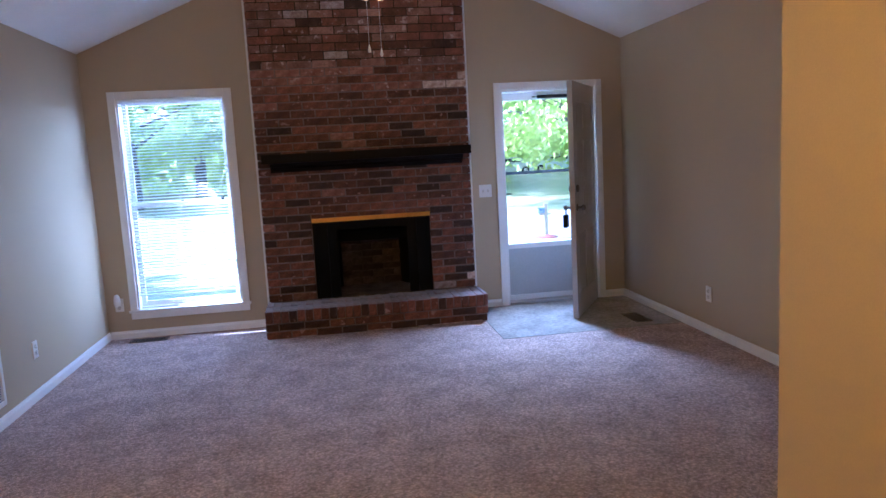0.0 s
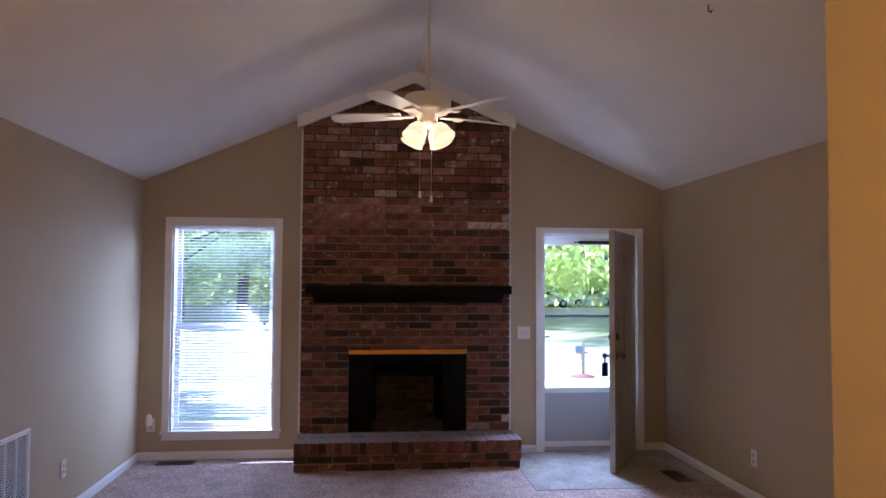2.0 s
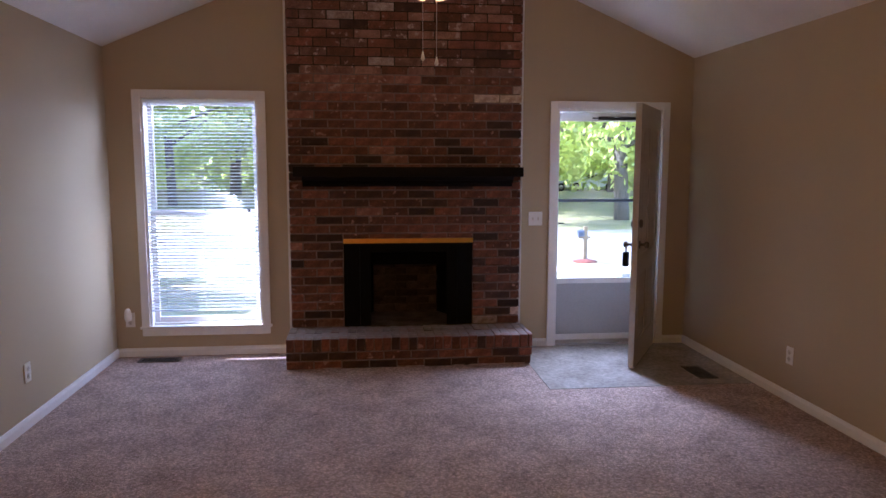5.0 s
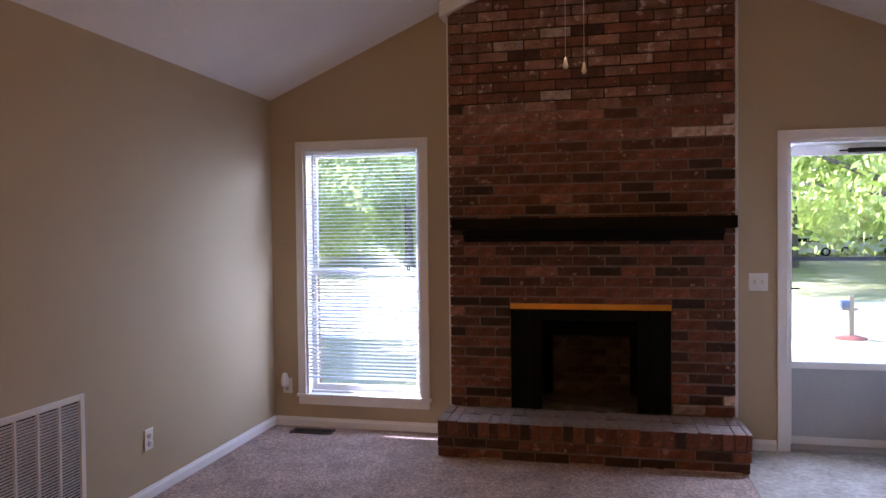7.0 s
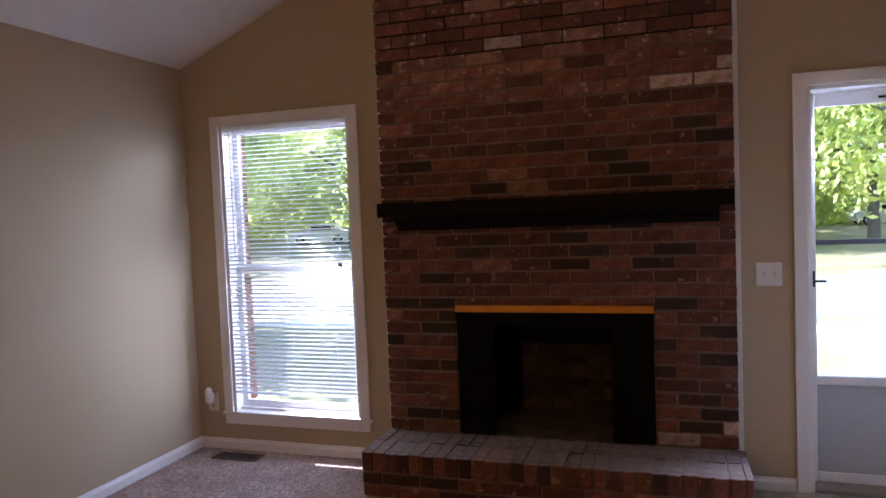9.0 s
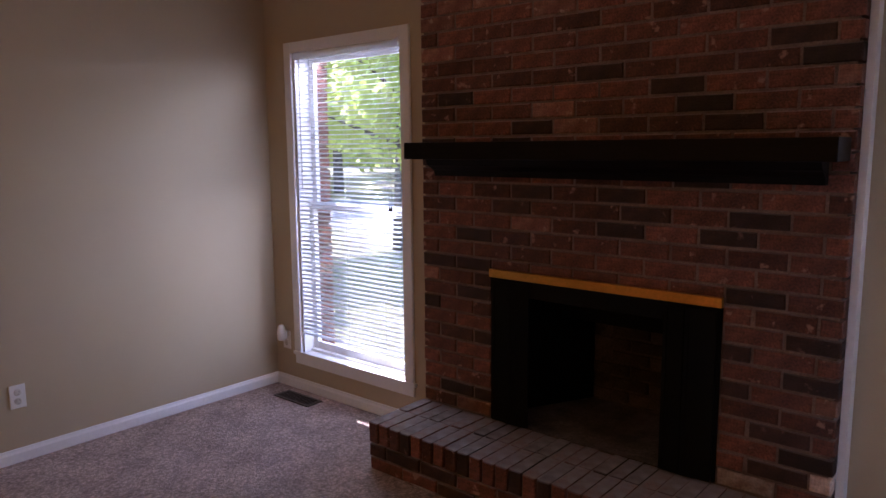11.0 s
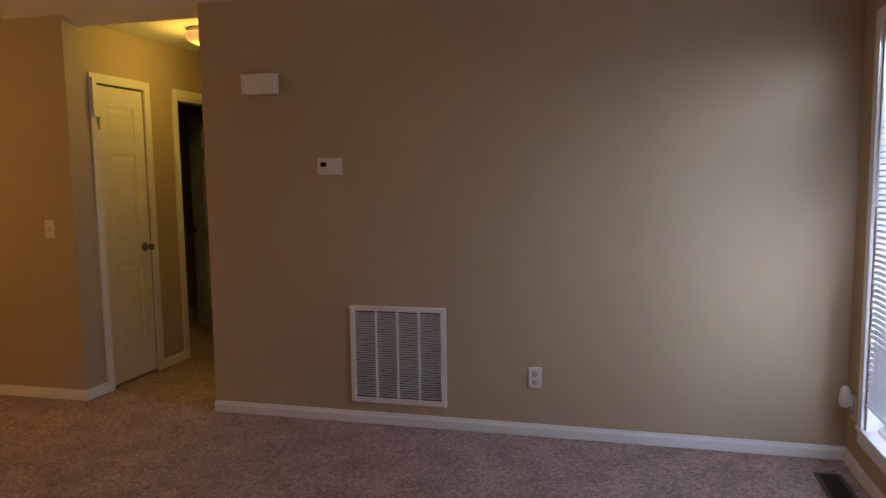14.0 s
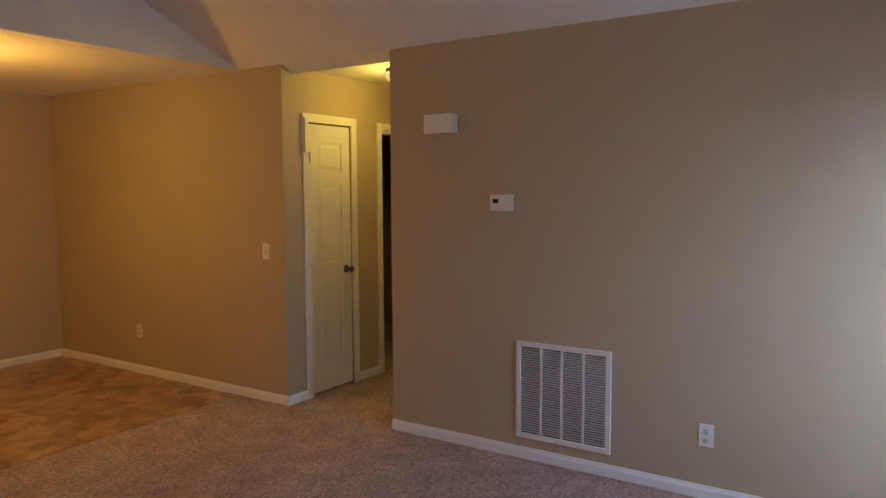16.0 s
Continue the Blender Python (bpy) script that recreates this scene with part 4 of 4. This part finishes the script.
def mailbox():
    x, y = 6.92, 9.6
    root = thing("mailbox", (x, y, GZ), "weathered wooden mailbox post with a metal box", "mailbox")
    root.scale = (0.8, 0.8, 0.8)
    boxes("post", PALEW, root, (-0.05, 0.05, -0.05, 0.05, 0, 1.0), bevel=0.006)
    boxes("arm", PALEW, root, (-0.2, 0.14, -0.04, 0.04, 0.66, 0.72), bevel=0.004)
    bm = bmesh.new()
    prism(bm, [(-0.08, 0.72), (0.08, 0.72), (0.08, 0.82)] + [(0.08 * math.cos(a), 0.82 + 0.08 * math.sin(a)) for a in (0.5, 1.0, 1.57, 2.1, 2.6)] + [(-0.08, 0.82)], "yz", -0.22, -0.05)
    part("box", bm, RAILM, root, "grey metal letter box")
    m = thing("mulch_ring", (x, y, GZ), "low mound of red mulch round the mailbox post", "mulch")
    bm = bmesh.new()
    lathe(bm, [(0.29, -0.02), (0.26, 0.02), (0.17, 0.05), (0.08, 0.07), (0.055, 0.07)], 28)
    for v in bm.verts:
        v.co += noise.noise_vector(v.co * 8) * 0.02
    part("mound", bm, MULCH, m)


mailbox()


def car(x, y, paint, label, turn=0.0):
    root = thing("car", (x, y, GZ), label, "car")
    root.rotation_euler.z = radians(turn)
    bm = bmesh.new()
    side = [(-2.2, 0.35), (-2.25, 0.75), (-2.1, 0.95), (-1.2, 1.02), (-0.6, 1.42), (0.9, 1.45), (1.6, 1.05), (2.2, 0.92), (2.25, 0.4), (2.0, 0.28), (-2.0, 0.28)]
    prism(bm, side, "xz", -0.85, 0.85)
    bmesh.ops.bevel(bm, geom=bm.edges[:], offset=0.06, segments=2, affect="EDGES")
    part("body", bm, paint, root)
    boxes("window", BLACK, root, (-0.55, 0.1, -0.87, -0.83, 1.05, 1.33), (0.16, 0.95, -0.87, -0.83, 1.05, 1.33), bevel=0.01)
    for wx in (-1.4, 1.4):
        for wy in (-0.8, 0.8):
            bm = bmesh.new()
            lathe(bm, [(0.2, -0.1), (0.32, -0.09), (0.33, 0.09), (0.2, 0.1)], 20, pose(wx, wy, 0.33, 90))
            w = part("wheel", bm, BLACK, root)
            bm = bmesh.new()
            lathe(bm, [(0.19, -0.11), (0.19, 0.11)], 16, pose(wx, wy, 0.33, 90))
            part("rim", bm, CHROME, w)


car(16.6, 52, SIDING, "pale grey parked car beyond the lawn under the trees", 8)
car(21.5, 54, CARPAINT, "white parked car beyond the lawn under the trees", -6)
car(-22.0, 43.5, CARPAINT, "white parked car on the shaded lawn by the woods", 14)
car(-27.5, 16.4, CARPAINT, "white car parked at the side of the pale road", 62)


def house(x, y, w):
    root = thing("house", (x, y, GZ), "pale single-storey house far off behind the trees", "house")
    boxes("wall", SIDING, root, (0, w, 0, 8, 0, 2.9))
    bm = bmesh.new()
    prism(bm, [(-0.4, 2.9), (8.4, 2.9), (4, 5.0)], "yz", -0.4, w + 0.4)
    part("roof", bm, ROOFM, root)
    for i in range(4):
        a = w * (i + 0.35) / 4.3
        fr_ = boxes("window", TRIM, root, (a, a + 1.1, -0.05, 0.0, 1.0, 2.2))
        boxes("pane", BLACK, fr_, (a + 0.08, a + 0.5, -0.06, -0.05, 1.08, 2.12), (a + 0.6, a + 1.02, -0.06, -0.05, 1.08, 2.12))


house(9, 70, 14)
house(-28, 72, 14)



def tree(x, y, h, r, seed, leaves=9000, low=0.2, leaf=0.16):
    rnd = random.Random(seed)
    root = thing("tree", (x, y, GZ), "leafy green broadleaf tree on the lawn", "tree", "trees across the road")
    bm = bmesh.new()
    top = Vector((rnd.uniform(-0.4, 0.4), rnd.uniform(-0.4, 0.4), h * 0.7))
    tube(bm, (0, 0, -0.1), top * 0.5, r * 0.045, r * 0.035)
    tube(bm, top * 0.5, top, r * 0.035, r * 0.012)
    part("trunk", bm, BARK, root)
    ends = []
    for k in range(9):
        a = rnd.uniform(0, 6.28)
        b = top * rnd.uniform(0.35, 0.95)
        e = b + Vector((math.cos(a) * r * 0.7, math.sin(a) * r * 0.7, h * rnd.uniform(0.04, 0.25)))
        bm = bmesh.new()
        tube(bm, b, e, r * 0.018, r * 0.005, 6)
        part("limb", bm, BARK, root)
        ends.append(e)
    verts, faces = [], []
    clumps = []
    while len(clumps) < 110:
        p = Vector((rnd.uniform(-1, 1), rnd.uniform(-1, 1), rnd.uniform(-1, 1)))
        if p.length < 1:
            clumps.append((Vector((p.x * r, p.y * r, h * (0.5 + low / 2) + p.z * h * (0.5 - low / 2))), rnd.uniform(0.1, 0.2) * r))
    clumps += [(e, 0.2 * r) for e in ends]
    for i in range(leaves):
        c, cr = clumps[i % len(clumps)]
        d = Vector((rnd.gauss(0, 1), rnd.gauss(0, 1), rnd.gauss(0, 0.8))).normalized() * cr * rnd.uniform(0.3, 1.15)
        p = c + d
        u = Vector((rnd.gauss(0, 1), rnd.gauss(0, 1), rnd.gauss(0, 1))).normalized()
        w = u.orthogonal().normalized()
        q = rnd.uniform(0.6, 1.2) * leaf
        k = len(verts)
        verts += [p - u * q, p - w * q * 0.6, p + u * q, p + w * q * 0.6]
        faces.append((k, k + 1, k + 2, k + 3))
    me = bpy.data.meshes.new("crown")
    me.from_pydata(verts, [], faces)
    me.materials.append(LEAF)
    ob = new("crown", me)
    ob.parent = root


for i, (x, y, h, r) in enumerate(((-15, 34, 12, 6), (-8, 33, 12, 5.5), (-1, 36, 13, 6.5), (5, 32.5, 12, 5.5), (12, 35, 13, 6.5), (18, 32, 12, 6), (25, 38, 14, 7), (-23, 35, 13, 6.5), (12.2, 21.5, 10.5, 7.0), (-22, 20, 11, 5.5), (-31, 22, 12, 6))):
    tree(x, y, h, r, i, 15000, low=0.13, leaf=0.17)
for i, (x, y, h, r) in enumerate(((-7, 46, 17, 9), (8, 47, 17, 9), (22, 50, 18, 10), (-21, 47, 18, 9), (-36, 45, 18, 10), (36, 52, 18, 10), (-42, 30, 16, 9))):
    tree(x, y, h, r, i + 20, 11000, 0.1, 0.34)
tree(-6.4, 7.8, 7.2, 2.9, 40, 13000, 0.24, 0.11)


def woods():
    rnd = random.Random(60)
    verts, faces = [], []
    for i in range(60000):
        x = rnd.uniform(-75, 75)
        y = 56 + rnd.gauss(0, 2.5)
        top = 5.0 + 1.6 * math.sin(x * 0.31) + 0.8 * math.sin(x * 0.83 + 1)
        p = Vector((x, y, GZ + top * rnd.random() ** 0.8))
        u = Vector((rnd.gauss(0, 1), rnd.gauss(0, 1), rnd.gauss(0, 1))).normalized()
        w = u.orthogonal().normalized()
        q = rnd.uniform(0.2, 0.42)
        k = len(verts)
        verts += [p - u * q, p - w * q * 0.6, p + u * q, p + w * q * 0.6]
        faces.append((k, k + 1, k + 2, k + 3))
    me = bpy.data.meshes.new("far_woods")
    me.from_pydata(verts, [], faces)
    me.materials.append(LEAF)
    tagged(new("far_woods", me), "dense green undergrowth along the far side of the lawn", "woods", kind="stuff")


woods()


# ---- bricks, last ----
def lay():
    meshes, rnd, low, high = {}, random.Random(8), 0, []
    def me_for(kind, ln):
        key = (kind, round(ln, 2))
        if key not in meshes:
            me = brick_mesh("brick", ln, COURSE - JOINT, BTHICK, len(meshes))
            me.materials.append({"r": BRICK, "d": DARKB, "p": PALEB, "t": TANB}[kind])
            meshes[key] = me
        return meshes[key]
    bms = {"r": bmesh.new(), "d": bmesh.new(), "p": bmesh.new(), "t": bmesh.new()}
    for a, b, z, row in masonry():
        u = rnd.random()
        kind = "d" if u < (0.2 if z < 1.9 else 0.05) else "p" if (z > 2.35 and u > 0.96) or u > 0.985 else "t" if rnd.random() < (0.12 if z < 2.0 else 0.55) else "r"
        if 1.98 < z < 2.05 and b > BR1 - 0.25 or 2.05 < z < 2.12 and b > BR1 - 0.05:
            kind = "p"
        y = FACE + rnd.uniform(-0.003, 0.003)
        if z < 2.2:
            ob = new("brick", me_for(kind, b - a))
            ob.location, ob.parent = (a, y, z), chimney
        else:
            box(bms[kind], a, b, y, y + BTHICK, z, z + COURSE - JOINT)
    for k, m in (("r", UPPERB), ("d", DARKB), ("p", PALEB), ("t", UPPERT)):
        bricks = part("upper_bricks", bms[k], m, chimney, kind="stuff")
    x0, x1, y0, y1, h = HEARTH
    kinds = {}

    def put(key, size, where, material):
        if key not in kinds:
            kinds[key] = brick_mesh("brick", *size, len(kinds))
            kinds[key].materials.append(material)
        ob = new("brick", kinds[key])
        ob.location, ob.parent = where, hearth_root

    for row in range(2):
        x = x0 - (0.1 if row % 2 else 0)
        while x < x1 - 0.02:
            a, b = max(x, x0), min(x + STEP - JOINT, x1)
            x += STEP
            if b - a > 0.03:
                dark = rnd.random() < 0.35
                put((round(b - a, 2), dark), (b - a, 0.058, 0.1), (a, y0 + rnd.uniform(-0.002, 0.003), 0.004 + row * 0.067), DARKB if dark else BRICK)
        for k in range(2):
            for xx in (x0, x1 - 0.1):
                put(("end", row), (0.09, 0.058, 0.18), (xx + 0.005, y0 + 0.115 + k * 0.13, 0.004 + row * 0.067), BRICK)
    x = x0
    while x < x1 - 0.03:
        w = 0.058 if x + 0.058 < x1 else x1 - x
        for k, (ya, yb) in enumerate(((y0 - 0.004, y0 + 0.193), (y0 + 0.2, y1 - 0.002))):
            dark = rnd.random() < 0.3
            put(("top", k, round(w, 2), dark, rnd.randrange(3)), (w, 0.098, yb - ya), (x, ya, 0.138 + rnd.uniform(-0.003, 0.003)), BRICK if not dark else DARKB)
        x += 0.0665

lay()


def veneer():
    """Brick returns of the outer wall beside the window."""
    root = tagged(new("outer_wall"), "red brick outer wall round the window opening", "wall", kind="structure")
    boxes("mortar", MORTAR, root, (-0.6, 0.262, 0.142, 0.24, GZ, EAVE), (1.155, 3.56, 0.142, 0.24, GZ, 0.2), (1.155, 1.8, 0.142, 0.24, 0.2, EAVE), (2.9, 3.56, 0.142, 0.24, 0.2, EAVE), (1.8, 2.9, 0.142, 0.24, 1.1, EAVE),
          (4.52, 5.4, 0.142, 0.24, GZ, EAVE), (0.262, 1.155, 0.142, 0.24, GZ, 0.19), (0.262, 1.155, 0.142, 0.24, 2.09, EAVE), (3.56, 4.52, 0.142, 0.24, 2.03, EAVE))
    rnd = random.Random(3)
    me = brick_mesh("brick", 0.1, COURSE - JOINT, 0.1, 77)
    me.materials.append(BRICK)
    z = 0.21
    while z < 2.02:
        ob = new("brick", me)
        ob.location, ob.parent = (0.172 + rnd.uniform(0, 0.004), 0.148 + rnd.uniform(0, 0.006), z), root
        z += COURSE
    x = 0.275
    me = brick_mesh("brick", 0.058, 0.09, 0.16, 78)
    me.materials.append(BRICK)
    while x < 1.12:
        ob = new("brick", me)
        ob.location, ob.parent = (x, 0.145, 0.13), root
        x += 0.068


veneer()
